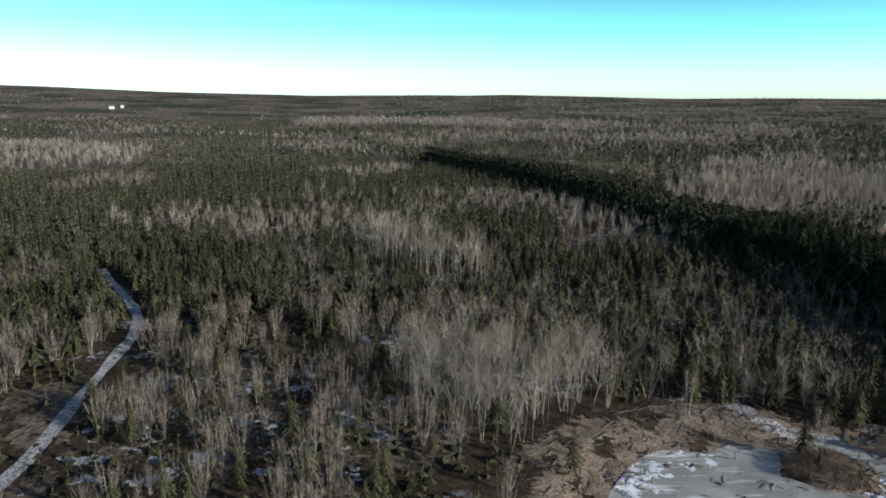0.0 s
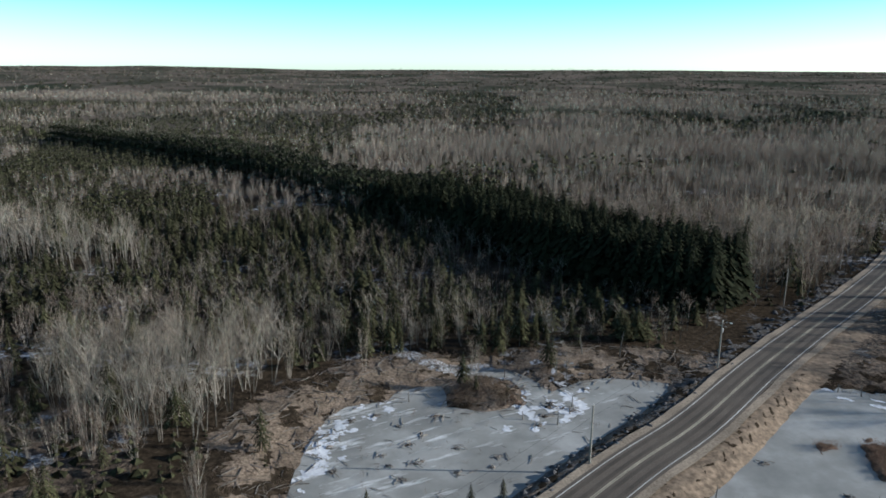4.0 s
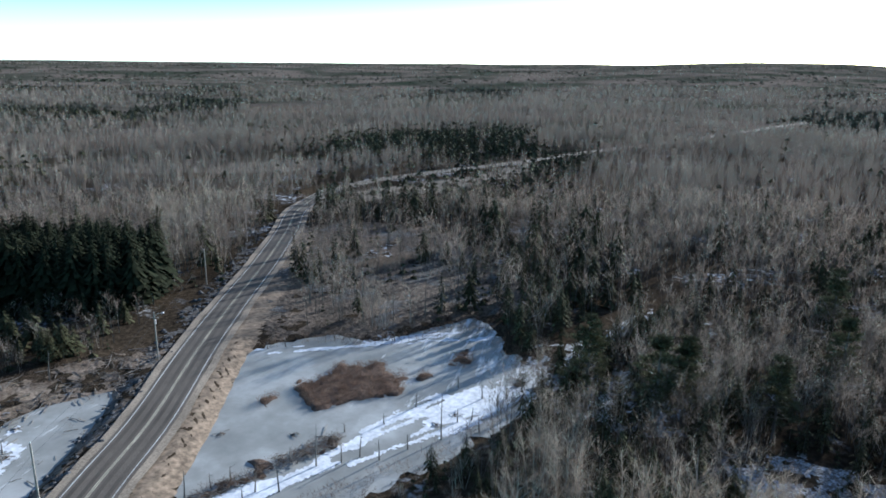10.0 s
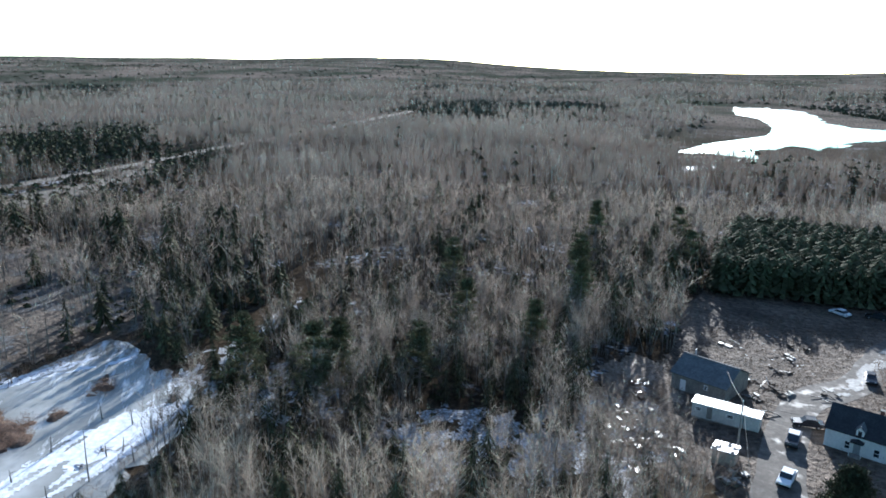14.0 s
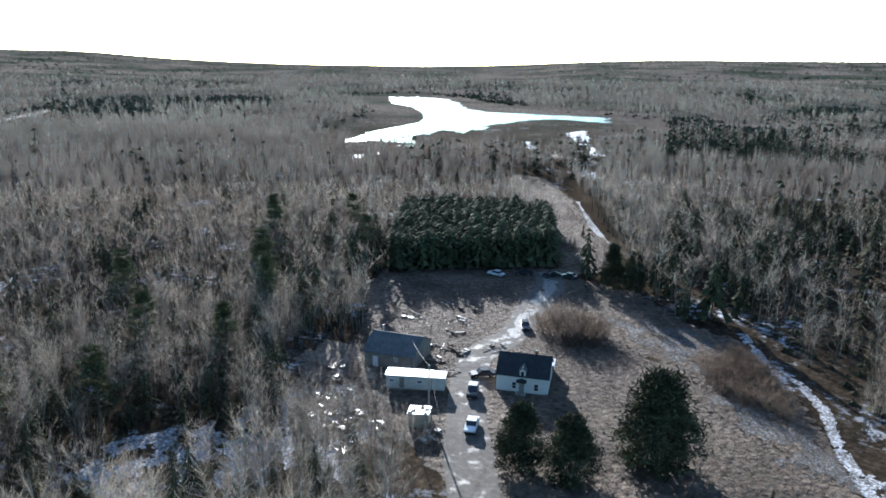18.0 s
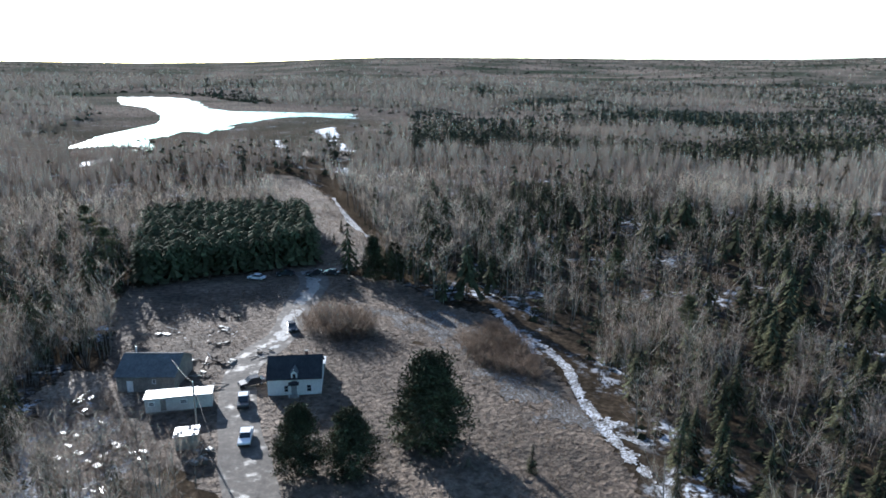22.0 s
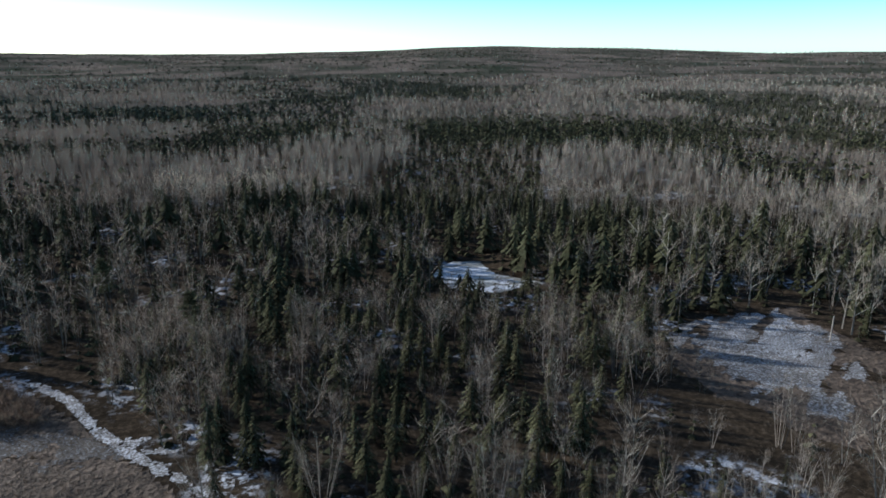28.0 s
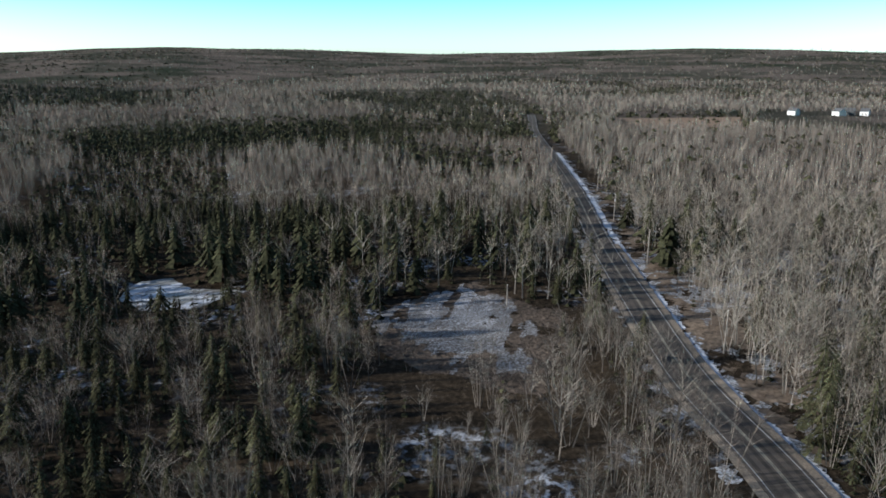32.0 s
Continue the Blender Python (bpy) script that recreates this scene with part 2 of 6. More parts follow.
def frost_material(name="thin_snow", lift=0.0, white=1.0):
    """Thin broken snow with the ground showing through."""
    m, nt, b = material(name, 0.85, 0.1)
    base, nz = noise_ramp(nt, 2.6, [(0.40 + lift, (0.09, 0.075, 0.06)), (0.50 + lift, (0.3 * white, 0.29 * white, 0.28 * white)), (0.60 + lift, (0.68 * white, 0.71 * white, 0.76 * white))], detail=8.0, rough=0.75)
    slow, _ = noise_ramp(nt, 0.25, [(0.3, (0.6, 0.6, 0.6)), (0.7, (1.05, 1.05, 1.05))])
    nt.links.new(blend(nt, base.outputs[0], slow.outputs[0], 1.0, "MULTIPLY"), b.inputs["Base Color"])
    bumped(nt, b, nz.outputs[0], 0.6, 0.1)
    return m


def drive_material():
    """Churned gravel with wet and icy spots."""
    m, nt, b = material("wet_gravel_drive", 0.8, 0.4)
    base, nz = noise_ramp(nt, 0.7, [(0.3, (0.055, 0.047, 0.039)), (0.55, (0.11, 0.095, 0.08)), (0.72, (0.2, 0.175, 0.15))], detail=8.0, rough=0.7)
    nt.links.new(base.outputs[0], b.inputs["Base Color"])
    rr, _ = noise_ramp(nt, 0.5, [(0.55, (0.95,) * 3), (0.66, (0.5,) * 3)], detail=6.0)
    nt.links.new(rr.outputs[0], b.inputs["Roughness"])
    bumped(nt, b, nz.outputs[0], 0.5, 0.08)
    return m


M_THIN = frost_material("thin_field_snow", 0.02, 0.85)
# the hoar copy is sparser, its whites dimmed to stand for tree shade
M_FROST, M_SHADED_HOAR, M_MUD = frost_material(), frost_material("hoar_frost", 0.06, 0.52), drive_material()
M_SNOW = grained("old_snow", 1.0, (0.5, 0.53, 0.58), (0.85, 0.87, 0.9), coarse=0.2, tone=0.2, rough=0.7, bump=0.5, distance=0.1)
M_BRUSH = leafy("brown_brush", 0.8, (0.105, 0.078, 0.060), (0.235, 0.178, 0.135), 0.3, coarse=0.1)
M_TUFT = leafy("dead_grass_tufts", 1.6, (0.08, 0.061, 0.045), (0.225, 0.175, 0.13), 0.3, coarse=0.1)

# ---- plan ----
ROAD = [(-500, -512), (-455, -464), (-381, -386), (-302, -293), (-224, -202), (-161, -133), (-127, -93), (-102, -63), (-85, -37), (-62, -8), (-30, 24), (8, 45), (58, 63), (82, 70), (109, 80), (136, 89), (168, 99), (205, 112), (240, 125), (285, 130), (330, 114), (400, 68), (470, 30), (600, -50), (800, -160)]
POND_L = [(14, 70), (22, 86), (25, 91), (28, 96), (33, 101), (36, 103), (43, 101), (45, 104), (50, 104), (54, 103), (53, 99), (51, 95), (54, 92), (57, 90), (63, 90), (66, 94), (66, 99), (60, 105), (62, 107), (68, 104), (70, 98), (70, 92), (77, 93), (82, 92), (88, 88), (92, 84), (85, 79), (66, 72), (48, 66), (30, 62)]
POND_R = [(66, 56), (78, 61), (96, 68), (113, 74), (121, 66), (127, 59), (124, 50), (134, 42), (146, 33), (139, 28), (132, 24), (126, 20), (121, 16), (111, 14), (100, 17), (90, 22), (80, 28), (70, 36), (62, 48)]
LAKE = [(418, -267), (439, -296), (460, -322), (478, -358), (499, -397), (564, -457), (666, -518), (728, -534), (843, -616), (832, -653), (761, -650), (697, -616), (603, -546), (552, -531), (522, -543), (484, -558), (435, -579), (405, -529), (448, -526), (459, -494), (451, -445), (410, -371), (433, -366), (418, -338), (413, -321), (367, -288), (379, -283), (398, -282)]
CREEKS = ([(354, -426), (367, -467), (314, -403), (248, -337), (264, -342), (330, -402)], [(227, -289), (216, -285), (196, -259), (204, -263)], [(346, -222), (354, -238), (349, -248), (338, -237), (333, -217)], [(343, -361), (330, -361), (286, -321), (280, -326), (281, -312), (320, -344)])
DRIVE = [(-52, 2), (-20, -6), (20, -24), (57, -54), (68, -63), (79, -73), (88, -84), (92, -98), (100, -112), (107, -126), (116, -134)]
TRACK = [(116, -134), (121, -150), (128, -171), (138, -178), (152, -185), (178, -202), (207, -223), (223, -234)]
TRAIL = [(-6, -66), (12, -81), (17, -86), (24, -93), (31, -102), (39, -114), (50, -123), (60, -133), (75, -144), (92, -154), (123, -171), (142, -187), (172, -216), (220, -262), (300, -330), (380, -420)]
PATH_N = [(-63, 60), (-62, 90), (-63, 101), (-66, 120), (-69, 140), (-71, 154), (-78, 171), (-94, 195), (-108, 215)]
YARD = [(57, -52), (72, -55), (84, -46), (100, -56), (112, -74), (124, -92), (126, -118), (120, -134), (104, -136), (92, -122), (84, -112), (64, -108), (50, -98), (24, -92), (12, -76), (30, -60)]
SCRAP_YARD = [(95, -48), (109, -57), (113, -66), (105, -72), (78, -54), (70, -52), (84, -43)]
FIELD_S = [(92, -122), (104, -136), (90, -138), (74, -130), (60, -129), (44, -115), (30, -100), (24, -92), (50, -98), (64, -108), (84, -112)]
SNOW_WOOD = [(94, -14), (102, -25), (94, -40), (84, -44), (74, -38), (78, -17)]
BROOK = [(126, 14), (139, 6), (152, 0), (166, -7), (180, -12)]
YARD_END = [(112, -74), (134, -90), (146, -104), (128, -128), (116, -144), (112, -110)]
CLEARING = [(-73, -119), (-84, -126), (-108, -128), (-106, -112), (-110, -98), (-96, -86), (-77, -74), (-66, -91), (-66, -108)]
CLEAR_FRONT = [(-66, -91), (-77, -74), (-72, -66), (-60, -76), (-56, -92), (-60, -104)]
SNOW_POND = [(-34, -170), (-40, -182), (-49, -180), (-50, -168), (-60, -160), (-46, -154), (-36, -160)]
OPENINGS = ([(287, 109), (317, 103), (336, 83), (310, 79), (280, 91), (268, 99)], [(173, 76), (185, 72), (189, 63), (178, 59), (168, 67)], [(334, 317), (331, 221), (317, 211), (317, 301)], [(837, 500), (892, 407), (805, 367), (725, 433)], [(151, 66), (160, 52), (156, 42), (146, 46), (140, 58)])
BROWN_FIELD = [(-527, -425), (-640, -370), (-523, -296), (-455, -335)]
FIELD_VIEW = BROWN_FIELD[:3] + [(-390, -222), (-478, -276), (-394, -318)]
GROVE = [(143, -104), (118, -140), (150, -172), (186, -140)]
SWAMP = [(119, 72), (129, 47), (144, 32), (152, 20), (176, 30), (214, 50), (224, 68), (228, 100), (206, 110), (160, 94), (140, 86)]
FAR_STRIPS = ([(301, 315), (324, 261), (340, 212), (367, 171)], [(276, 118), (294, 108), (331, 83), (394, 60)])
BIRCH_STAND = [(-9, 112), (-9, 130), (-2, 138), (14, 134), (27, 127), (31, 112), (26, 100), (14, 95), (2, 102)]
DARK_EDGE = [(-330, 1500), (-150, 1000), (0, 590), (38, 470), (66, 400), (86, 309), (99, 232), (106, 190), (109, 160), (112, 138), (116, 120), (122, 106)]
SHORE_L = [(10, 60), (12, 100), (24, 112), (40, 118), (56, 116), (70, 108), (88, 104), (104, 94), (112, 88), (104, 80), (60, 62)]
SKYLINE = [(40, 1.1), (31, 0.85), (24, 0.55), (10, 0.25), (-5, 0.38), (-18, 0.2), (-31, 0.3), (-45, 0.33), (-60, 0.28), (-75, 0.3), (-90, 0.3), (-98, 0.55), (-104, 0.42), (-108, 0.1), (-115, -0.45), (-122, -0.5), (-130, -0.7), (-136, -0.35), (-145, 0.1), (-155, 0.15), (-170, 0.12), (-177, 0.22), (-186, 0.55), (-197, 1.05), (-208, 0.75), (-214, 0.55), (-222, 0.58), (-230, 0.8), (-237, 1.02), (-248, 0.68), (-262, 0.4), (-320, 0.4)]


def seg_dist(px, py, pts, closed=False):
    best = np.full(px.shape, 1e9)
    pairs = list(zip(pts, pts[1:] + pts[:1])) if closed else list(zip(pts, pts[1:]))
    for (ax, ay), (bx, by) in pairs:
        dx, dy = bx - ax, by - ay
        u = np.clip(((px - ax) * dx + (py - ay) * dy) / (dx * dx + dy * dy + 1e-9), 0, 1)
        best = np.minimum(best, np.hypot(px - ax - u * dx, py - ay - u * dy))
    return best


def inside(px, py, poly):
    res = np.zeros(px.shape, bool)
    for (ax, ay), (bx, by) in zip(poly, poly[1:] + poly[:1]):
        if ay == by:
            continue
        hit = ((ay > py) != (by > py)) & (px < (bx - ax) * (py - ay) / (by - ay) + ax)
        res ^= hit
    return res


def signed(px, py, poly):
    d = seg_dist(px, py, poly, True)
    return np.where(inside(px, py, poly), -d, d)


def vnoise(x, y, size, seed=0):
    """Smooth value noise in 0..1, cells of the given size in metres."""
    x, y = np.asarray(x, float) / size + 1000.5 + seed * 17.3, np.asarray(y, float) / size + 1000.5 + seed * 31.7
    ix, iy = np.floor(x).astype(np.int64), np.floor(y).astype(np.int64)
    fx, fy = x - ix, y - iy
    fx, fy = fx * fx * (3 - 2 * fx), fy * fy * (3 - 2 * fy)
    def h(a, b):
        v = (a * 374761393 + b * 668265263 + seed * 974711) & 0x7FFFFFFF
        v = ((v ^ (v >> 13)) * 1274126177) & 0x7FFFFFFF
        return ((v ^ (v >> 16)) & 0xFFFF) / 65535.0
    return (h(ix, iy) * (1 - fx) + h(ix + 1, iy) * fx) * (1 - fy) + (h(ix, iy + 1) * (1 - fx) + h(ix + 1, iy + 1) * fx) * fy


def step(v, a, b):
    u = np.clip((v - a) / (b - a), 0, 1)
    return u * u * (3 - 2 * u)


def bearing(x, y):
    """Degrees leftward from +y, from +60 down to -300."""
    a = np.degrees(np.arctan2(-x, y))
    return np.where(a > 60, a - 360, a)


SKY_A = np.array([a for a, _ in SKYLINE][::-1], float)
SKY_E = np.array([e for _, e in SKYLINE][::-1], float)


def height(x, y):
    x, y = np.asarray(x, float), np.asarray(y, float)
    r = np.hypot(x, y)
    z = 1.3 + 0.9 * (vnoise(x, y, 45, 1) - 0.5) + 0.35 * (vnoise(x, y, 9, 2) - 0.5)
    z += step(r, 250, 700) * 7 * (vnoise(x, y, 260, 3) - 0.5)
    el = np.interp(bearing(x, y), SKY_A, SKY_E)
    top = EYE - 9 + 4150 * np.tan(np.radians(el))
    ridge = step(r, 1300, 4100) * (0.82 + 0.18 * step(r, 3900, 4150)) * top
    z = z + ridge + step(r, 900, 2200) * 26 * (vnoise(x, y, 620, 4) - 0.5) * (1 - step(r, 3300, 4000))
    near = r < 1200
    if near.any():
        xs, ys, zs = x[near], y[near], z[near]
        for pond, bed, bank in ((POND_L, -0.6, 9), (POND_R, -0.6, 8), (LAKE, -0.8, 60), (SNOW_POND, -0.4, 8), *((c, -0.5, 30) for c in CREEKS)):
            d = signed(xs, ys, pond)
            zs = np.where(d < 0, np.maximum(bed, 0.15 * d), np.where(d < bank, zs * step(d, 0, bank), zs))
        d = seg_dist(xs, ys, ROAD)
        z[near] = zs + (1.3 - zs) * (1 - step(d, 6.0, 10.5)) * (np.hypot(xs, ys) < 900)
    return z


def mesh_object(name, verts, faces, mats, parent=None, smooth=False, index=None):
    me = bpy.data.meshes.new(name)
    verts = np.asarray(verts, np.float32)
    faces = np.asarray(faces, np.int32)
    k = faces.shape[1]
    me.vertices.add(len(verts))
    me.vertices.foreach_set("co", verts.ravel())
    me.loops.add(faces.size)
    me.loops.foreach_set("vertex_index", faces.ravel())
    me.polygons.add(len(faces))
    me.polygons.foreach_set("loop_start", np.arange(0, faces.size, k, dtype=np.int32))
    me.polygons.foreach_set("loop_total", np.full(len(faces), k, np.int32))
    for m in mats:
        me.materials.append(m)
    if index is not None:
        me.polygons.foreach_set("material_index", np.asarray(index, np.int32))
    me.polygons.foreach_set("use_smooth", np.full(len(faces), smooth))
    me.update(calc_edges=True)
    ob = new(name, me)
    if parent:
        ob.parent = parent
    return ob


# ---- ground ----
def axis(lo, hi, cell, far, count):
    out = np.geomspace(1, far, count)
    return np.concatenate([lo - (out[::-1] - 1) * 1.0 - cell * np.arange(count, 0, -1) * 0.5, np.arange(lo, hi + 0.1, cell), hi + (out - 1) * 1.0 + cell * np.arange(1, count + 1) * 0.5])


gx, gy = axis(-180, 230, 2.0, 4700, 56), axis(-215, 215, 2.0, 4700, 56)
GX, GY = np.meshgrid(gx, gy)
GZ = height(GX.ravel(), GY.ravel())
nx, ny = len(gx), len(gy)
ii = (np.arange(ny - 1)[:, None] * nx + np.arange(nx - 1)[None, :]).ravel()
ground = mesh_object("ground", np.stack([GX.ravel(), GY.ravel(), GZ], 1), np.stack([ii, ii + 1, ii + nx + 1, ii + nx], 1), [M_GROUND], smooth=True)
tagged(ground, "brown winter forest floor with dead grass and patchy snow", "ground", kind="structure")


def land(x, y):
    """Height of the ground sheet as it is meshed."""
    x, y = np.asarray(x, float), np.asarray(y, float)
    i, j = np.clip(np.searchsorted(gx, x) - 1, 0, nx - 2), np.clip(np.searchsorted(gy, y) - 1, 0, ny - 2)
    u, v = np.clip((x - gx[i]) / (gx[i + 1] - gx[i]), 0, 1), np.clip((y - gy[j]) / (gy[j + 1] - gy[j]), 0, 1)
    z = GZ.reshape(ny, nx)
    return (z[j, i] * (1 - u) + z[j, i + 1] * u) * (1 - v) + (z[j + 1, i] * (1 - u) + z[j + 1, i + 1] * u) * v


def resample(pts, gap):
    p = np.array(pts, float)
    # Catmull-Rom through the points
    out = []
    for i in range(len(p) - 1):
        p0, p1, p2, p3 = p[max(i - 1, 0)], p[i], p[i + 1], p[min(i + 2, len(p) - 1)]
        n = max(2, int(np.hypot(*(p2 - p1)) / gap))
        for u in np.arange(n) / n:
            out.append(0.5 * ((2 * p1) + (p2 - p0) * u + (2 * p0 - 5 * p1 + 4 * p2 - p3) * u * u + (3 * p1 - p0 - 3 * p2 + p3) * u ** 3))
    out.append(p[-1])
    return np.array(out)


def ribbon(name, pts, left, right, mat, lift=0.05, gap=2.0, wobble=0.0, across=3, flat=None, seed=5, parent=None):
    """A strip along a line, draped on the ground."""
    p = resample(pts, gap)
    t = np.gradient(p, axis=0)
    t /= np.linalg.norm(t, axis=1)[:, None] + 1e-9
    nrm = np.stack([-t[:, 1], t[:, 0]], 1)
    w = 1 + wobble * (vnoise(p[:, 0], p[:, 1], 6, seed) - 0.5) * 2
    cols = [p + nrm * (w * s)[:, None] for s in np.linspace(left, right, across + 1)]
    v = np.stack(cols, 1).reshape(-1, 2)
    z = land(v[:, 0], v[:, 1]) + lift if flat is None else np.full(len(v), flat)
    if flat is not None:
        z = np.maximum(z, land(v[:, 0], v[:, 1]) + lift)
    n, c = len(p), across + 1
    i = (np.arange(n - 1)[:, None] * c + np.arange(c - 1)[None, :]).ravel()
    ob = mesh_object(name, np.column_stack([v, z]), np.stack([i, i + c, i + c + 1, i + 1], 1), [mat], smooth=True, parent=parent)
    return ob


def sheet(name, poly, z, mat, cell=3.0, ragged=1.0, seed=9, drape=False):
    """A flat sheet with a ragged outline."""
    p = np.array(poly + poly[:1], float)
    ring = []
    for a, b in zip(p, p[1:]):
        n = max(1, int(np.hypot(*(b - a)) / cell))
        for u in np.arange(n) / n:
            ring.append(a + (b - a) * u)
    ring = np.array(ring)
    c = ring.mean(0)
    d = ring - c
    d /= np.linalg.norm(d, axis=1)[:, None]
    ring = ring + d * ((vnoise(ring[:, 0], ring[:, 1], cell * 1.6, seed) - 0.5) * 2 * ragged + 0.6)[:, None]
    bm = bmesh.new()
    vs = [bm.verts.new((x, y, z)) for x, y in ring]
    f = bm.faces.new(vs)
    bmesh.ops.triangulate(bm, faces=[f])
    me = bpy.data.meshes.new(name)
    bm.to_mesh(me)
    bm.free()
    me.materials.append(mat)
    ob = new(name, me)
    for poly_ in me.polygons:
        if poly_.normal.z < 0:
            poly_.flip()
    return ob


def drape(name, poly, mat, cell=0.8, cut=0.5, size=3.0, seed=40, lift=0.06, flat=None, fade=3.0, along=None):
    """A thin broken cover: grid cells inside the outline where the noise is high."""
    p = np.array(poly, float)
    (x0, y0), (x1, y1) = p.min(0), p.max(0)
    nx_, ny_ = int((x1 - x0) / cell) + 1, int((y1 - y0) / cell) + 1
    vx, vy = np.meshgrid(x0 + np.arange(nx_ + 1) * cell, y0 + np.arange(ny_ + 1) * cell)
    jit = np.random.default_rng(seed)
    vx, vy = vx + (jit.random(vx.shape) - 0.5) * cell * 0.8, vy + (jit.random(vy.shape) - 0.5) * cell * 0.8
    cx_, cy_ = vx[:-1, :-1] + cell / 2, vy[:-1, :-1] + cell / 2
    d = -signed(cx_.ravel(), cy_.ravel(), poly)
    qx, qy = (cx_, cy_) if along is None else ((cx_ * along[0] + cy_ * along[1]) * 0.28, cy_ * along[0] - cx_ * along[1])
    nz_ = 0.65 * vnoise(qx, qy, size, seed).ravel() + 0.35 * vnoise(qx, qy, size * 0.35, seed + 1).ravel()
    ok = (d > 0) & (nz_ > cut + 0.25 * (1 - np.clip(d / fade, 0, 1)))
    j, i = np.divmod(np.where(ok)[0], nx_)
    w = nx_ + 1
    a = j * w + i
    f = np.stack([a, a + 1, a + w + 1, a + w], 1)
    used, f = np.unique(f, return_inverse=True)
    f = f.reshape(-1, 4)
    X, Y = vx.ravel()[used], vy.ravel()[used]
    Z = land(X, Y) + lift if flat is None else np.full(len(X), flat)
    return mesh_object(name, np.stack([X, Y, Z], 1), f, [mat], smooth=True)


tagged(sheet("water_pond", POND_L, 0.03, M_ICE_L), "frozen beaver pond with grey ice and snow streaks", "pond", kind="structure")
tagged(sheet("water_pond", POND_R, 0.03, M_ICE_R, cell=1.2, ragged=3.0), "frozen beaver pond with grey ice, wind-blown snow and dead snags", "pond", kind="structure")
lake = tagged(sheet("water_lake", LAKE, 0.05, M_ICE_LAKE, cell=14, ragged=7), "bright frozen lake glittering under the low sun", "lake", kind="structure")
SHALLOWS = [(560 + (x - 560) * 1.07, -470 + (y + 470) * 1.07) for x, y in LAKE]
tagged(drape("water_pools", SHALLOWS, M_ICE_LAKE, 3.0, 0.56, 16, 123, 0.25, fade=0.5), "scattered frozen pools along the marshy lake shore", "pools", kind="structure")
for creek in CREEKS:
    # matt white patches stand for sun glints on the creek ice
    tagged(drape("water_creek", creek, M_SNOW, 2.0, 0.42, 14, 39, flat=0.12, fade=2.0), "frozen creek in the marsh, its glints laid on as white patches", "creek", kind="structure")
tagged(sheet("water_woodland_pond", SNOW_POND, 0.03, M_ICE_WOOD, ragged=2.0), "small partly snow-covered frozen pond among the trees", "pond", kind="structure")

tagged(drape("drift_snow", SNOW_POND, M_SNOW, 0.4, 0.5, 2.4, 127, flat=0.07, fade=1.5, along=(0.97, 0.2)), "streaks of snow on the woodland pond", "snow", kind="structure")
road = tagged(ribbon("road", ROAD, -3.9, 3.9, M_ASPHALT, 0.06, 3.0, flat=1.62), "two-lane grey asphalt road with worn paint", "road", kind="structure")
for off, mt in ((-3.3, M_LINE), (3.3, M_LINE), (-0.13, M_YELLOW), (0.13, M_YELLOW)):
    ribbon("painted_line", ROAD, off - 0.07, off + 0.07, mt, 0.08, 3.0, across=1, flat=1.64, parent=road)
for off in (-2.5, -0.95, 0.95, 2.5):
    ribbon("wheel_track", ROAD, off - 0.32, off + 0.32, M_TRACK, 0.07, 3.0, wobble=0.03, across=1, flat=1.63, parent=road)
for side in (-1, 1):
    tagged(ribbon("road_shoulder", ROAD[5:20], side * 3.9, side * 5.3, M_GRAVEL, 0.05, 3.0, wobble=0.04, flat=1.6), "tan gravel road shoulder", "road shoulder", kind="structure")
tagged(ribbon("road_driveway", DRIVE, -3.3, 3.3, M_MUD, 0.06, 2.0, wobble=0.2), "muddy gravel driveway with wet wheel tracks", "driveway", kind="structure")
tagged(ribbon("road_track", TRACK, -1.3, 1.3, M_GRASS, 0.05, 3.0, wobble=0.3), "grassy farm track", "track", kind="structure")
tagged(ribbon("snow_trail", TRAIL[10:13], -0.8, 0.8, M_FROST, 0.07, 1.5, wobble=0.9), "narrow icy trail along the field edge", "trail", kind="structure")
tagged(ribbon("snow_path", PATH_N, -1.15, 1.15, M_FROST, 0.07, 2.0, wobble=0.35), "snow-dusted woodland track", "track", kind="structure")

# ---- woods ----
rng = np.random.default_rng(7)


def slivers(base, tip, width, r):
    """Thin triangles from base points to tips."""
    d = tip - base
    s = np.cross(d, r.normal(size=d.shape))
    s /= np.linalg.norm(s, axis=1)[:, None] + 1e-9
    w = np.asarray(width).reshape(-1, 1) * 0.5
    return np.stack([base - s * w, base + s * w, tip], 1)


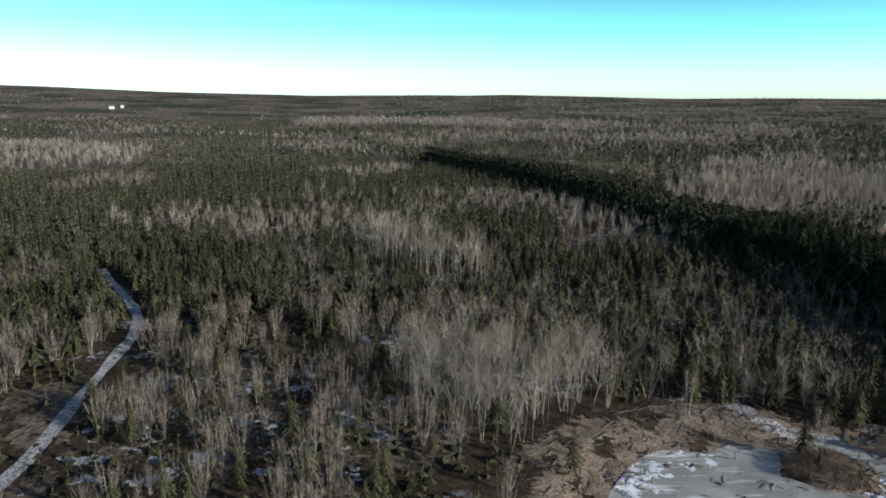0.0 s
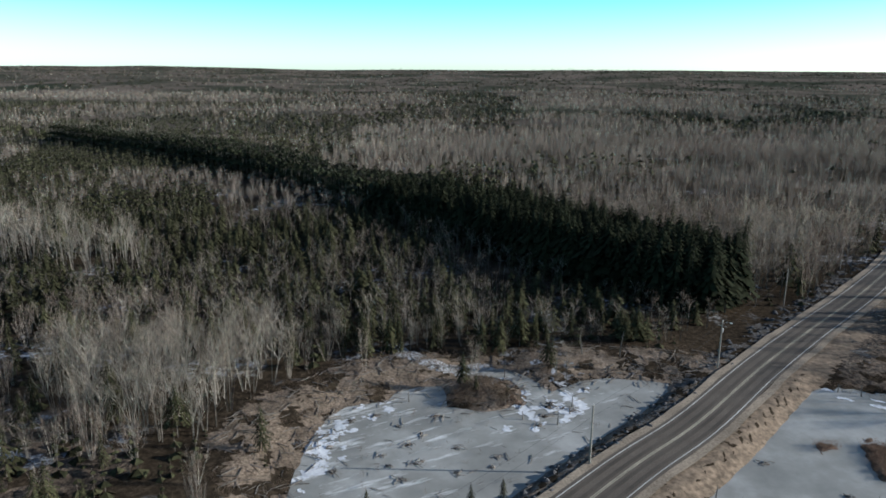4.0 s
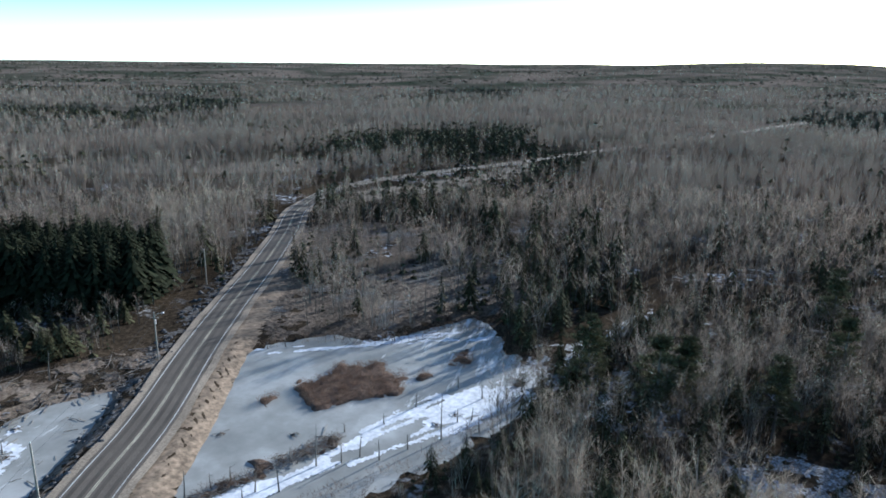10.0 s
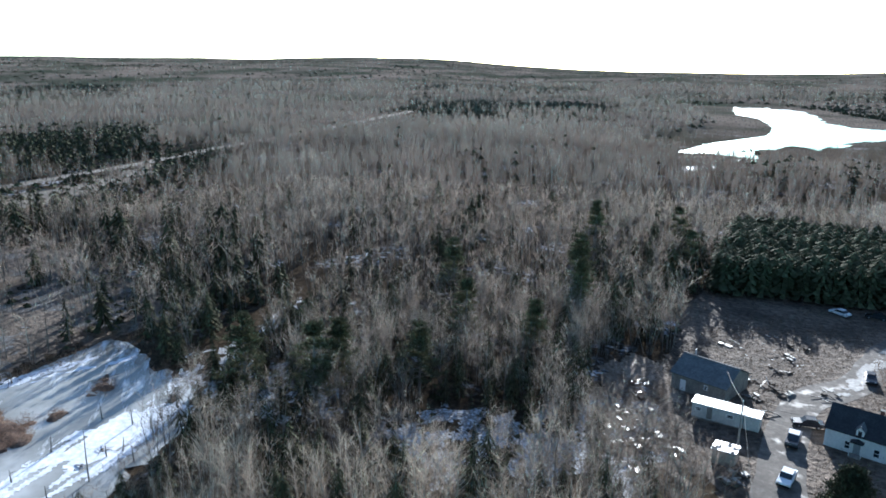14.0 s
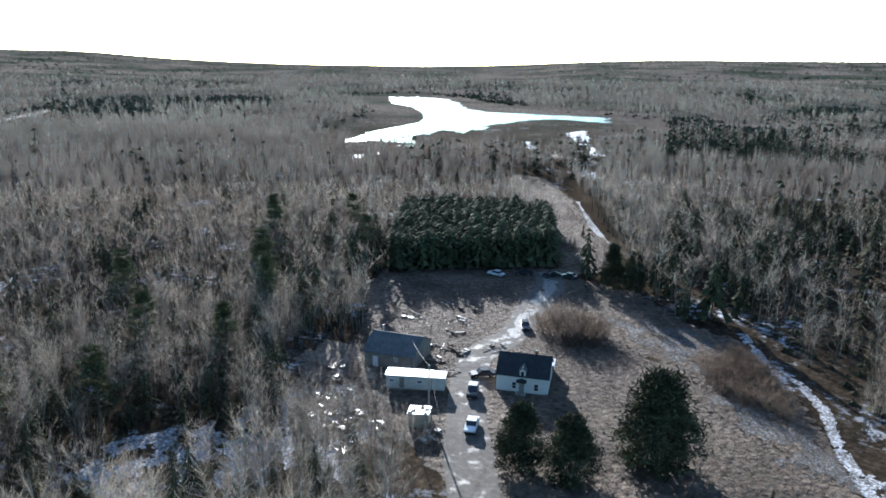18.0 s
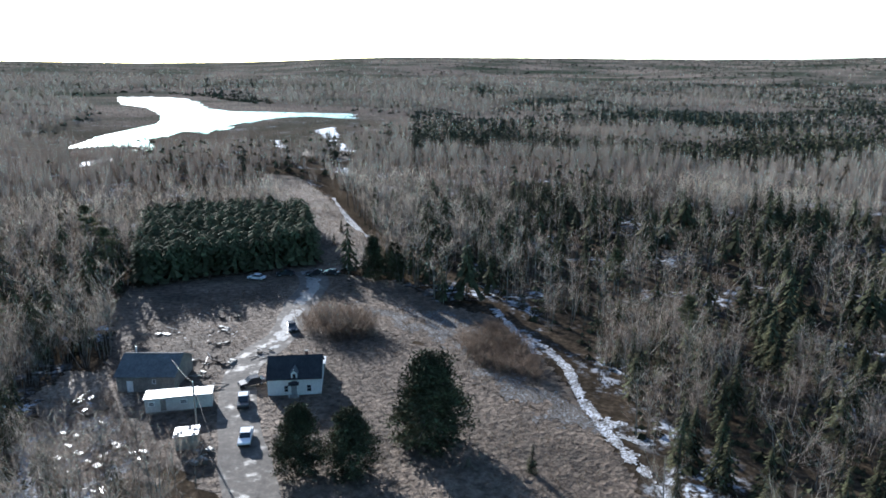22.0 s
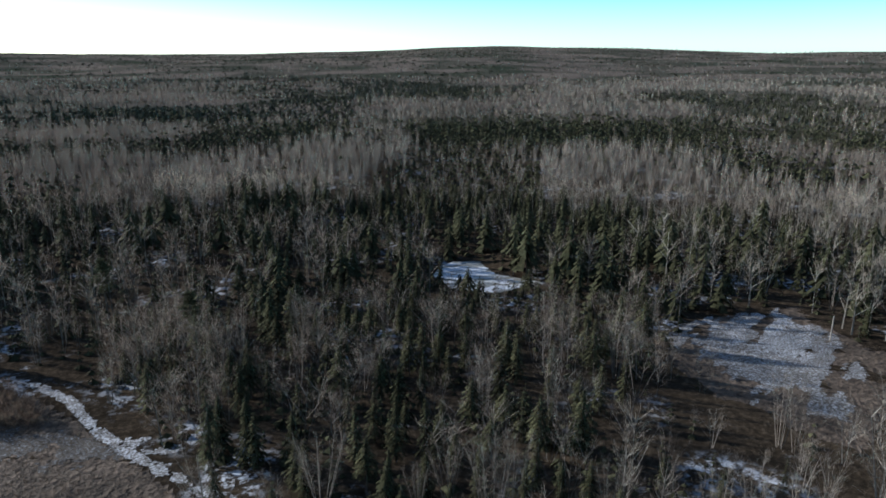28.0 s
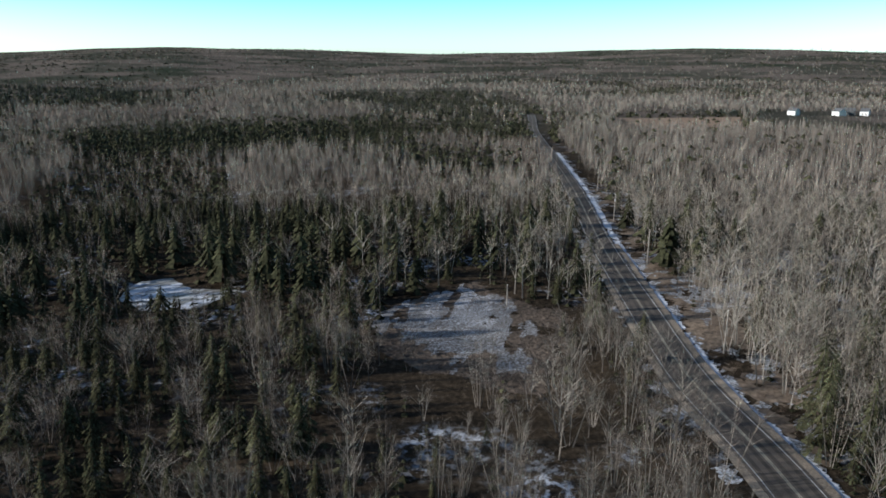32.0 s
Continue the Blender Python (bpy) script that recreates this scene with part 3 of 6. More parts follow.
def bare_template(n_limb, n_twig, r, spread=0.2, trunk=0.015, w_limb=0.012, w_twig=0.006, low=0.3, stems=1, lean=0.2, twig=0.13, skew=0.03):
    """Triangles of a leafless tree of height 1, limbs rising like a vase; part 0 wood, 1 twigs."""
    tris, mat = [], []
    for s in range(stems):
        az0 = 2 * np.pi * (s + r.random()) / stems
        tilt = r.normal(size=2) * skew if stems == 1 else np.array([np.cos(az0), np.sin(az0)]) * lean * (0.3 + r.random())
        root = np.array([*(tilt * 0.12), -0.03])
        top = np.array([root[0] + tilt[0], root[1] + tilt[1], 0.8 + 0.15 * r.random()])
        for k in range(2):
            a = np.pi * k / 2 + r.random()
            o = np.array([np.cos(a), np.sin(a), 0]) * trunk / (1 if stems == 1 else 1.6)
            tris.append(np.array([root - o, root + o, top])[None])
            mat.append([0])
        m = max(1, n_limb // stems)
        u = low + (0.85 - low) * r.random(m) ** 0.8
        b = root + (top - root) * u[:, None]
        az = r.random(m) * 2 * np.pi
        ln = spread * (0.5 + 0.8 * r.random(m)) * (1.3 - 0.8 * u)
        t = b + np.stack([np.cos(az) * ln, np.sin(az) * ln, ln * (1.0 + 1.1 * r.random(m))], 1)
        t[:, 2] = np.minimum(t[:, 2], 0.96)
        tris.append(slivers(b, t, w_limb, r))
        mat.append([0] * m)
        q = max(1, n_twig // stems)
        pick = r.integers(0, m, q)
        v = 0.3 + 0.7 * r.random(q)
        tb = b[pick] + (t[pick] - b[pick]) * v[:, None]
        out = t[pick] - b[pick]
        out[:, 2] *= 0.4
        out /= np.linalg.norm(out, axis=1)[:, None] + 1e-9
        dirs = r.normal(size=(q, 3)) * 0.55 + out * 0.5 + [0, 0, 0.75]
        dirs /= np.linalg.norm(dirs, axis=1)[:, None]
        tt = tb + dirs * (twig * (0.5 + 0.9 * r.random(q)))[:, None]
        tris.append(slivers(tb, tt, w_twig, r))
        mat.append([1] * q)
    return np.concatenate(tris), np.concatenate(mat)


def spruce_template(tiers, spokes, r, width=0.2, low=0.08, wide=0.5, droop=0.35, dome=0.8):
    """Triangles of a conifer of height 1: whorls of drooping boughs."""
    tris, mat = [np.array([[[-0.012, 0, -0.02], [0.012, 0, -0.02], [0, 0, 0.9]], [[0, -0.012, -0.02], [0, 0.012, -0.02], [0, 0, 0.9]]])], [[0, 0]]
    for i in range(tiers):
        u = i / max(1, tiers - 1)
        z = low + (0.96 - low) * u ** 0.9
        rad = width * (1 - u) ** dome * (0.75 + 0.5 * r.random()) + 0.012
        ph = r.random() * 6.3
        for k in range(spokes):
            a = ph + 2 * np.pi * (k + 0.5 * r.random()) / spokes
            da = wide * np.pi / spokes
            rr = rad * (0.7 + 0.5 * r.random())
            up = np.array([0, 0, z + rad * 0.55])
            z0 = z - droop * rr * (0.5 + r.random())
            p1 = np.array([np.cos(a - da) * rr, np.sin(a - da) * rr, z0])
            p2 = np.array([np.cos(a + da) * rr, np.sin(a + da) * rr, z0])
            tris.append(np.array([p1, p2, up])[None])
            mat.append([1])
    return np.concatenate(tris), np.concatenate(mat)


def fan_template(stems, twigs, r, lean=0.2, w_stem=0.009, w_twig=0.005, loose=0.17, reach=1.0):
    """A clump of slender stems fanning up from one root, each ending in fine upright twigs."""
    tris, mat = [], []
    az = 2 * np.pi * (np.arange(stems) + r.random(stems)) / stems
    out = lean * (0.25 + 0.75 * r.random(stems))
    top = np.stack([np.cos(az) * out, np.sin(az) * out, 0.78 + 0.22 * r.random(stems)], 1)
    root = np.stack([np.cos(az) * 0.03, np.sin(az) * 0.03, np.full(stems, -0.03)], 1)
    tris.append(slivers(root, top, w_stem, r))
    mat += [0] * stems
    pick = r.integers(0, stems, twigs)
    u = 0.36 + 0.6 * r.random(twigs)
    b = root[pick] + (top[pick] - root[pick]) * u[:, None]
    d = (top - root)[pick] * 0.9 + r.normal(size=(twigs, 3)) * [loose, loose, 0.06 + 0.3 * (loose - 0.17)]
    tris.append(slivers(b, b + d * (reach * (0.16 + 0.14 * r.random(twigs)))[:, None], w_twig, r))
    mat += [1] * twigs
    return np.concatenate(tris), np.array(mat)


def brush_template(n, trunks, r, low=0.3, spread=0.2, width=0.05, trunk=0.012):
    """A leafless crown seen from afar: a fan of thin upright sprays on a few stems; part 0 wood, 1 twigs."""
    az, u = r.random(n) * 2 * np.pi, r.random(n)
    inner = spread * 0.45 * r.random(n)
    base = np.stack([np.cos(az) * inner, np.sin(az) * inner, low + (0.62 - low) * u], 1)
    out = spread * (0.35 + 0.8 * r.random(n)) * (1.15 - 0.6 * u)
    tip = np.stack([np.cos(az) * out, np.sin(az) * out, np.minimum(base[:, 2] + 0.22 + 0.3 * r.random(n), 1.0)], 1)
    tris, mat = [slivers(base, tip, width * (0.6 + 0.8 * r.random(n)), r)], [1] * n
    # the lower end of each spray runs back to the stem
    foot = base * [0.5, 0.5, 1] - [0, 0, 0.12]
    tris.append(slivers(base, foot, width * 0.8, r))
    mat += [1] * n
    if trunks:
        c = r.normal(size=(trunks, 2)) * 0.03
        f = np.column_stack([c, np.full(trunks, -0.02)])
        t = np.column_stack([c + r.normal(size=(trunks, 2)) * 0.07, 0.75 + 0.2 * r.random(trunks)])
        tris.append(slivers(f, t, trunk, r))
        mat += [0] * trunks
    return np.concatenate(tris), np.array(mat)


def crown_normals(tri, cone, hard=0.3):
    """Soft normals that point out of the crown, and the triangles turned to agree with them."""
    p = tri.copy()
    n = np.stack([p[..., 0] / 0.2, p[..., 1] / 0.2, np.full(p.shape[:2], 0.34) if cone else (p[..., 2] - 0.5) / 0.38], -1)
    flat = np.cross(tri[:, 1] - tri[:, 0], tri[:, 2] - tri[:, 0])
    flat /= np.linalg.norm(flat, axis=1)[:, None] + 1e-12
    turn = (flat * n.mean(1)).sum(1) < 0
    tri, n = tri.copy(), n.copy()
    tri[turn], n[turn] = tri[turn][:, ::-1], n[turn][:, ::-1]
    flat[turn] *= -1
    n = n / (np.linalg.norm(n, axis=2)[..., None] + 1e-6) + hard * flat[:, None, :]
    return tri, n / (np.linalg.norm(n, axis=2)[..., None] + 1e-6)


def scatter(name, templates, x, y, h, wide, mats, z=None, label="", category="woods", soft=False):
    """One mesh of many trees, each a turned and scaled template."""
    n = len(x)
    if not n:
        return None
    z = land(x, y) if z is None else z
    which = rng.integers(0, len(templates), n)
    rot = rng.random(n) * 2 * np.pi
    vs, ms, ns = [], [], []
    for k, (tri, mat) in enumerate(templates):
        tri, nl = crown_normals(tri, "conifer" in category or "understorey" in category, 0.08 if soft else 0.3)
        s = np.where(which == k)[0]
        if not len(s):
            continue
        c, sn = np.cos(rot[s])[:, None, None], np.sin(rot[s])[:, None, None]
        px, py, pz = tri[None, :, :, 0], tri[None, :, :, 1], tri[None, :, :, 2]
        hh, ww = h[s][:, None, None], (h[s] * wide[s])[:, None, None]
        out = np.stack([(px * c - py * sn) * ww + x[s][:, None, None], (px * sn + py * c) * ww + y[s][:, None, None], pz * hh + z[s][:, None, None]], -1)
        vs.append(out.reshape(-1, 3))
        ms.append(np.tile(mat, len(s)))
        nx0, ny0, nz0 = nl[None, :, :, 0], nl[None, :, :, 1], nl[None, :, :, 2]
        ns.append(np.stack([nx0 * c - ny0 * sn, nx0 * sn + ny0 * c, np.broadcast_to(nz0, (len(s),) + nz0.shape[1:])], -1).reshape(-1, 3))
    v = np.concatenate(vs)
    ob = mesh_object(name, v, np.arange(len(v)).reshape(-1, 3), mats, index=np.concatenate(ms))
    at = ob.data.attributes.new("custom_normal", "FLOAT_VECTOR", "POINT")
    at.data.foreach_set("vector", np.concatenate(ns).astype(np.float32).ravel())
    return tagged(ob, label, category, kind="stuff")


def jitter(r0, r1, gap, a0=48, a1=-268):
    """Points in a ring sector, one to each cell of the given size."""
    n = int(2 * r1 / gap) + 1
    gx_, gy_ = np.meshgrid(np.arange(n) * gap - r1, np.arange(n) * gap - r1)
    x = gx_.ravel() + rng.random(n * n) * gap
    y = gy_.ravel() + rng.random(n * n) * gap
    r, a = np.hypot(x, y), bearing(x, y)
    k = (r >= r0) & (r < r1) & (a < a0) & (a > a1)
    return x[k], y[k]


WEST_SIDE = [(-60, 0), (-85, -37), (-102, -63), (-127, -93), (-161, -133), (-224, -202), (-302, -293), (-420, -380), (-520, -280), (-400, 0), (-200, 60)]


def open_land(x, y):
    """True where no trees stand."""
    k = inside(x, y, YARD) | inside(x, y, YARD_END) | inside(x, y, SCRAP_YARD) | inside(x, y, FIELD_S) | inside(x, y, OPENINGS[0]) | inside(x, y, OPENINGS[1]) | inside(x, y, OPENINGS[2]) | inside(x, y, OPENINGS[3]) | (inside(x, y, OPENINGS[4]) & (vnoise(x, y, 5, 14) < 0.7)) | inside(x, y, FIELD) | inside(x, y, CLEARING) | inside(x, y, BROWN_FIELD)
    for pond, gap in ((POND_L, 2.0), (POND_R, 2.0), (LAKE, 3.0), (SNOW_POND, 1.5), *((c, 3.0) for c in CREEKS)):
        k |= signed(x, y, pond) < gap
    for line, gap in ((ROAD, 7.2), (DRIVE, 5.5), (TRACK, 5.0), (TRAIL, 3.0), (PATH_N, 3.2), (BROOK, 4.0)):
        k |= seg_dist(x, y, line) < gap
    k |= (x < -100) & (x > -560) & (seg_dist(x, y, [(p - 1.5, q + 1.5) for p, q in ROAD[:9]]) < 7.6)
    k |= inside(x, y, CLEAR_FRONT) & (vnoise(x, y, 6, 36) < 0.8)
    bb, rr_ = bearing(x, y), np.hypot(x, y)
    k |= (bb < -20) & (bb > -61) & (rr_ < 80)
    k |= seg_dist(x, y, ROAD[11:16]) < 17
    k |= (bb > -170) & (bb < -126) & (rr_ < 84)
    k |= inside(x, y, [(44, 48), (66, 58), (72, 50), (62, 42), (46, 42)])
    k |= inside(x, y, WEST_SIDE) & (seg_dist(x, y, ROAD) < 11) & (rr_ < 260) & (vnoise(x, y, 9, 15) < 0.6)
    k |= inside(x, y, SHORE_L) & (vnoise(x, y, 7, 12) < 0.8)
    return k


MARSH = [(330, -240), (440, -235), (600, -420), (900, -560), (950, -720), (780, -700), (640, -640), (520, -600), (380, -590), (300, -500), (270, -400), (290, -300)]
FIELD = [(112, -130), (121, -143), (159, -178), (228, -234), (236, -246), (216, -248), (172, -214), (150, -196), (127, -174), (104, -150)]
PALE_STANDS = ([(-470, 760), (-415, 740), (-267, 660), (-235, 520), (-310, 470), (-400, 500)], [(-38, 268), (-20, 275), (-7, 250), (18, 212), (12, 200), (-4, 200), (-28, 240)], [(128, 101), (159, 127), (234, 189), (330, 190), (380, 120), (290, 138), (190, 127)])
DARK_STANDS = ([(-10, -250), (-75, -390), (-120, -330), (-80, -215), (-25, -195)],)
SCRUB_A, SCRUB_R = -7.0, 175.0
LOW_STRIPS = [[(x * 1.02, y * 1.02) for x, y in line] + [(x * 0.92, y * 0.92) for x, y in line[::-1]] for line in FAR_STRIPS]
CON_A = np.array([-320, -262, -240, -222, -212, -200, -185, -170, -155, -145, -130, -110, -90, -75, -60, -45, -20, 10, 40], float)
CON_F = np.array([0.2, 0.14, 0.14, 0.2, 0.34, 0.52, 0.50, 0.42, 0.3, 0.2, 0.17, 0.2, 0.25, 0.32, 0.42, 0.5, 0.6, 0.64, 0.62], float)


def kinds(x, y):
    """Conifer share, tree height in metres, thinning, and the special stands at each place."""
    a, r = bearing(x, y), np.hypot(x, y)
    big = step(r, 250, 700)
    con = np.interp(a, CON_A, CON_F) + 0.8 * (vnoise(x, y, 45, 21) - 0.5) * (1 - 0.5 * big) + 0.9 * (vnoise(x, y, 230, 22) - 0.5) * (0.5 + big) + 0.5 * big * (vnoise(x, y, 600, 25) - 0.5)
    block = 0.55 * vnoise(x, y, 210, 27) + 0.45 * vnoise(x, y, 75, 34)
    con = np.where(r > 250, np.clip(con + 1.5 * (step(block, 0.40, 0.60) - 0.5), 0.04, 0.97), con)
    con = np.where((r > 255) & (a > -112), con - 0.06 + 0.1 * (a > -8), con)
    tall = 12.0 + 5 * (vnoise(x, y, 60, 23) - 0.5)
    thin = 0.86 + 0.3 * (vnoise(x, y, 30, 26) - 0.3)
    side = x - np.interp(y, [p[1] for p in DARK_EDGE][::-1], [p[0] for p in DARK_EDGE][::-1])
    low = (side < 0) & (a > -62) & (y > 90)
    con = np.where(low & (r > 185), con + 0.15, con)
    tall = np.where(low, 8.0 + 3.5 * (vnoise(x, y, 40, 24) - 0.5), tall)
    thin = np.where(low & (r > 150) & (r < 430), 0.8, thin)
    con = np.where(low & (r > 150) & (r < 430), con + 0.05, con)
    con = np.where(low & (a < -10), con - 0.22, con)
    con = np.where((side > 28) & (side < 190) & (a < -8) & (y < 520) & (y > 90), con - 0.2, con)
    band = (side >= 0) & (side < 28) & (y > 100) & (y < 1200)
    con, tall, thin = np.where(band, 0.96, con), np.where(band, 15.5, tall), np.where(band & (y < 640), 0.0, thin)
    for st in DARK_STANDS:
        k = inside(x, y, st)
        con, tall = np.where(k, 0.66, con), np.where(k, 9.5, tall)
    birch = inside(x, y, BIRCH_STAND)
    stand = np.zeros(x.shape, bool)
    for st in PALE_STANDS:
        stand |= inside(x, y, st)
    con, tall = np.where(stand, 0.06, con), np.where(stand, 11.0, tall)
    con = np.where((a < -108) & (a > -148) & (r > 180) & (r < 800), con * 0.25, con)
    con, tall, thin = np.where(stand & (r < 260), 0.04, con), np.where(stand & (r < 260), 13.0, tall), np.where(stand & (r < 260), 0.95, thin)
    swamp = inside(x, y, SWAMP)
    con, tall, thin = np.where(swamp, 0.12, con), np.where(swamp, 11.0, tall), np.where(swamp, 0.8 * (vnoise(x, y, 16, 35) > 0.33), thin)
    for st in LOW_STRIPS:
        k = inside(x, y, st)
        con, tall, thin = np.where(k, 0.05, con), np.where(k, 2.2, tall), np.where(k, 0.35, thin)
    west = inside(x, y, WEST_SIDE)
    south = (a < -158) & (r < 240) & ~west
    con, thin = np.where(south, con - 0.03 + 0.24 * step(-a, 168, 180) * step(a, -224, -208), con), np.where(south, 0.38, thin)
    con, tall = np.where(west, 0.07 + 0.3 * (vnoise(x, y, 40, 29) > 0.72) + 0.3 * (r < 118), con), np.where(west, 14.0, tall)
    thin = np.where(west & (r < 190), 0.72, thin)
    east = (a < -82) & (a > -135) & (r < 170)
    con = np.where(east, con - 0.05, con)
    con, tall = np.where(birch, 0.05, con), np.where(birch, 12.0, tall)
    scrub = (a > SCRUB_A) & (r < SCRUB_R) & ~birch
    con, tall, thin = np.where(scrub, 0.34, con), np.where(scrub, 8.0, tall), np.where(scrub, 0.74 * (vnoise(x, y, 14, 28) > 0.3), thin)
    marsh = inside(x, y, MARSH)
    con, tall, thin = np.where(marsh, 0.02, con), np.where(marsh, 2.6, tall), np.where(marsh, 1.0, thin)
    thin = np.where(inside(x, y, SNOW_WOOD), 0.3, thin)
    tall = np.where(inside(x, y, FIELD_VIEW), 2.6, tall)
    thin = np.where(inside(x, y, [(98, 18), (130, 12), (124, -5), (97, 0)]), 0.4, thin)
    glade = inside(x, y, [(-34, -160), (-62, -152), (-56, -122), (-28, -128)])
    con, tall, thin = np.where(glade, 0.7, con), np.where(glade, 5.6, tall), np.where(glade, 0.75, thin)
    front_clear = inside(x, y, [(-56, -92), (-60, -76), (-72, -66), (-60, -54), (-44, -68), (-42, -88)])
    tall = np.where(front_clear, 5.5, tall)
    tall = np.where(inside(x, y, [(-690, -380), (-810, -300), (-600, -222), (-530, -292)]), 2.6, tall)
    verge = (a < -14) & (a > -80) & (r < 78 + 12 * step(-a, 64, 76))
    tall = np.where(verge, np.clip((a + 60) * -0.35, 1.6, 7.0), tall)
    con = np.where(verge, 0.4, con)
    grove = inside(x, y, GROVE)
    con, tall, thin = np.where(grove, 1.0, con), np.where(grove, 13.5, tall), np.where(grove, 0.0, thin)
    return np.clip(con, 0.02, 1.0), tall, thin, birch | stand, scrub, marsh, grove


tr = np.random.default_rng(3)
BARE_1 = [fan_template(6 + k, 270, tr, 0.27 + 0.02 * k, 0.008, 0.004, 0.55, 0.62) for k in range(4)] + [bare_template(30, 240, tr, 0.24, 0.009, 0.0055, 0.0036, low=0.2, twig=0.12) for _ in range(4)] + [bare_template(30, 240, tr, 0.2, 0.009, 0.0055, 0.0036, stems=3, twig=0.12) for _ in range(3)]
BARE_2 = [fan_template(4 + k % 3, 68, tr, 0.23 + 0.01 * k, 0.009, 0.008, 0.55, 0.7) for k in range(3)] + [bare_template(12, 66, tr, 0.24, 0.010, 0.0075, 0.0072, low=0.3, twig=0.14) for _ in range(6)]
BARE_3 = [brush_template(13, 2, tr, 0.32, 0.2, 0.05, 0.012) for _ in range(8)]
BARE_4 = [brush_template(5, 0, tr, 0.25, 0.23, 0.13) for _ in range(8)]
CLUMP_1 = [fan_template(11, 170, tr, 0.19 + 0.02 * k, 0.008, 0.0105) for k in range(6)]
SPRUCE_1 = [spruce_template(14, 8, tr, w_, wide=0.5, low=l_) for w_, l_ in ((0.16, 0.1), (0.2, 0.2), (0.13, 0.06), (0.22, 0.28), (0.18, 0.14))]
SPRUCE_2 = [spruce_template(10, 6, tr, w_, wide=0.55, low=l_) for w_, l_ in ((0.15, 0.08), (0.19, 0.12), (0.22, 0.2), (0.17, 0.15), (0.25, 0.22))]
SPRUCE_3 = [spruce_template(4, 4, tr, 0.17, wide=0.95) for _ in range(4)]
PINE_1 = [spruce_template(10, 7, tr, 0.23, low=0.1, wide=0.6, droop=0.1, dome=0.38) for _ in range(5)]
SPRUCE_4 = [spruce_template(2, 4, tr, 0.2, wide=1.0) for _ in range(4)]

gx_, gy_ = jitter(100, 262, 2.7, -110, -150)
gk = inside(gx_, gy_, GROVE)
gx_, gy_ = gx_[gk], gy_[gk]
scatter("woods_pine_plantation", PINE_1, gx_, gy_, 9.0 + 2.5 * rng.random(len(gx_)), 1.0 + 0.4 * rng.random(len(gx_)), [M_BARK, M_PLANT], label="dense block of planted pines behind the yard", category="conifer woods")
nx_, ny_ = jitter(150, 430, 2.9, 41, -52)
nside = nx_ - np.interp(ny_, [p[1] for p in DARK_EDGE][::-1], [p[0] for p in DARK_EDGE][::-1])
nk = ~open_land(nx_, ny_) & (nside < -2) & ~kinds(nx_, ny_)[3] & ~kinds(nx_, ny_)[4] & (rng.random(len(nx_)) < (0.18 + 0.5 * (bearing(nx_, ny_) > -12)) * step(vnoise(nx_, ny_, 50, 33) + 0.004 * (-nx_ - 20), 0.35, 0.6))
nx_, ny_ = nx_[nk], ny_[nk]
scatter("woods_young_spruce", SPRUCE_3, nx_, ny_, 4.5 + 4.0 * rng.random(len(nx_)), 0.95 + 0.3 * rng.random(len(nx_)), [M_BARK, M_SPRUCE], label="dense stand of young pointed spruces", category="conifer woods")
dx_, dy_ = jitter(140, 640, 2.5, 10, -52)
dside = dx_ - np.interp(dy_, [p[1] for p in DARK_EDGE][::-1], [p[0] for p in DARK_EDGE][::-1])
dk = ~open_land(dx_, dy_) & (dside > 0) & (dside < 24 + 10 * vnoise(dx_, dy_, 30, 37)) & (dy_ > 100) & ~kinds(dx_, dy_)[3]
dx_, dy_ = dx_[dk], dy_[dk]
dh_ = (14.5 + 4.5 * rng.random(len(dx_))) * (0.92 + 0.16 * vnoise(dx_, dy_, 25, 38))
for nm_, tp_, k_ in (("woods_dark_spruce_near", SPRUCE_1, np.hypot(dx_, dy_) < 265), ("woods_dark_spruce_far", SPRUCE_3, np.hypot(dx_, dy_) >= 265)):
    scatter(nm_, tp_, dx_[k_], dy_[k_], dh_[k_], 1.1 + 0.4 * rng.random(k_.sum()), [M_BARK, M_SHADED_SPRUCE], label="tall dense spruce stand with a sharp edge, shade in its needle colour", category="conifer woods")
HERO_SPOTS = []   # the nearest trees stand as things of their own
RINGS = [("near", 60, 142, 3.1, BARE_1, SPRUCE_1, 1.0), ("close", 142, 265, 3.5, BARE_2, SPRUCE_2, 1.0), ("middle", 265, 540, 4.6, BARE_3, SPRUCE_3, 1.05), ("far", 540, 1000, 7.4, BARE_4, SPRUCE_4, 1.15), ("remote", 1000, 1700, 11.5, BARE_4, SPRUCE_4, 1.45), ("distant", 1700, 4090, 38.0, BARE_4, SPRUCE_4, 2.3)]
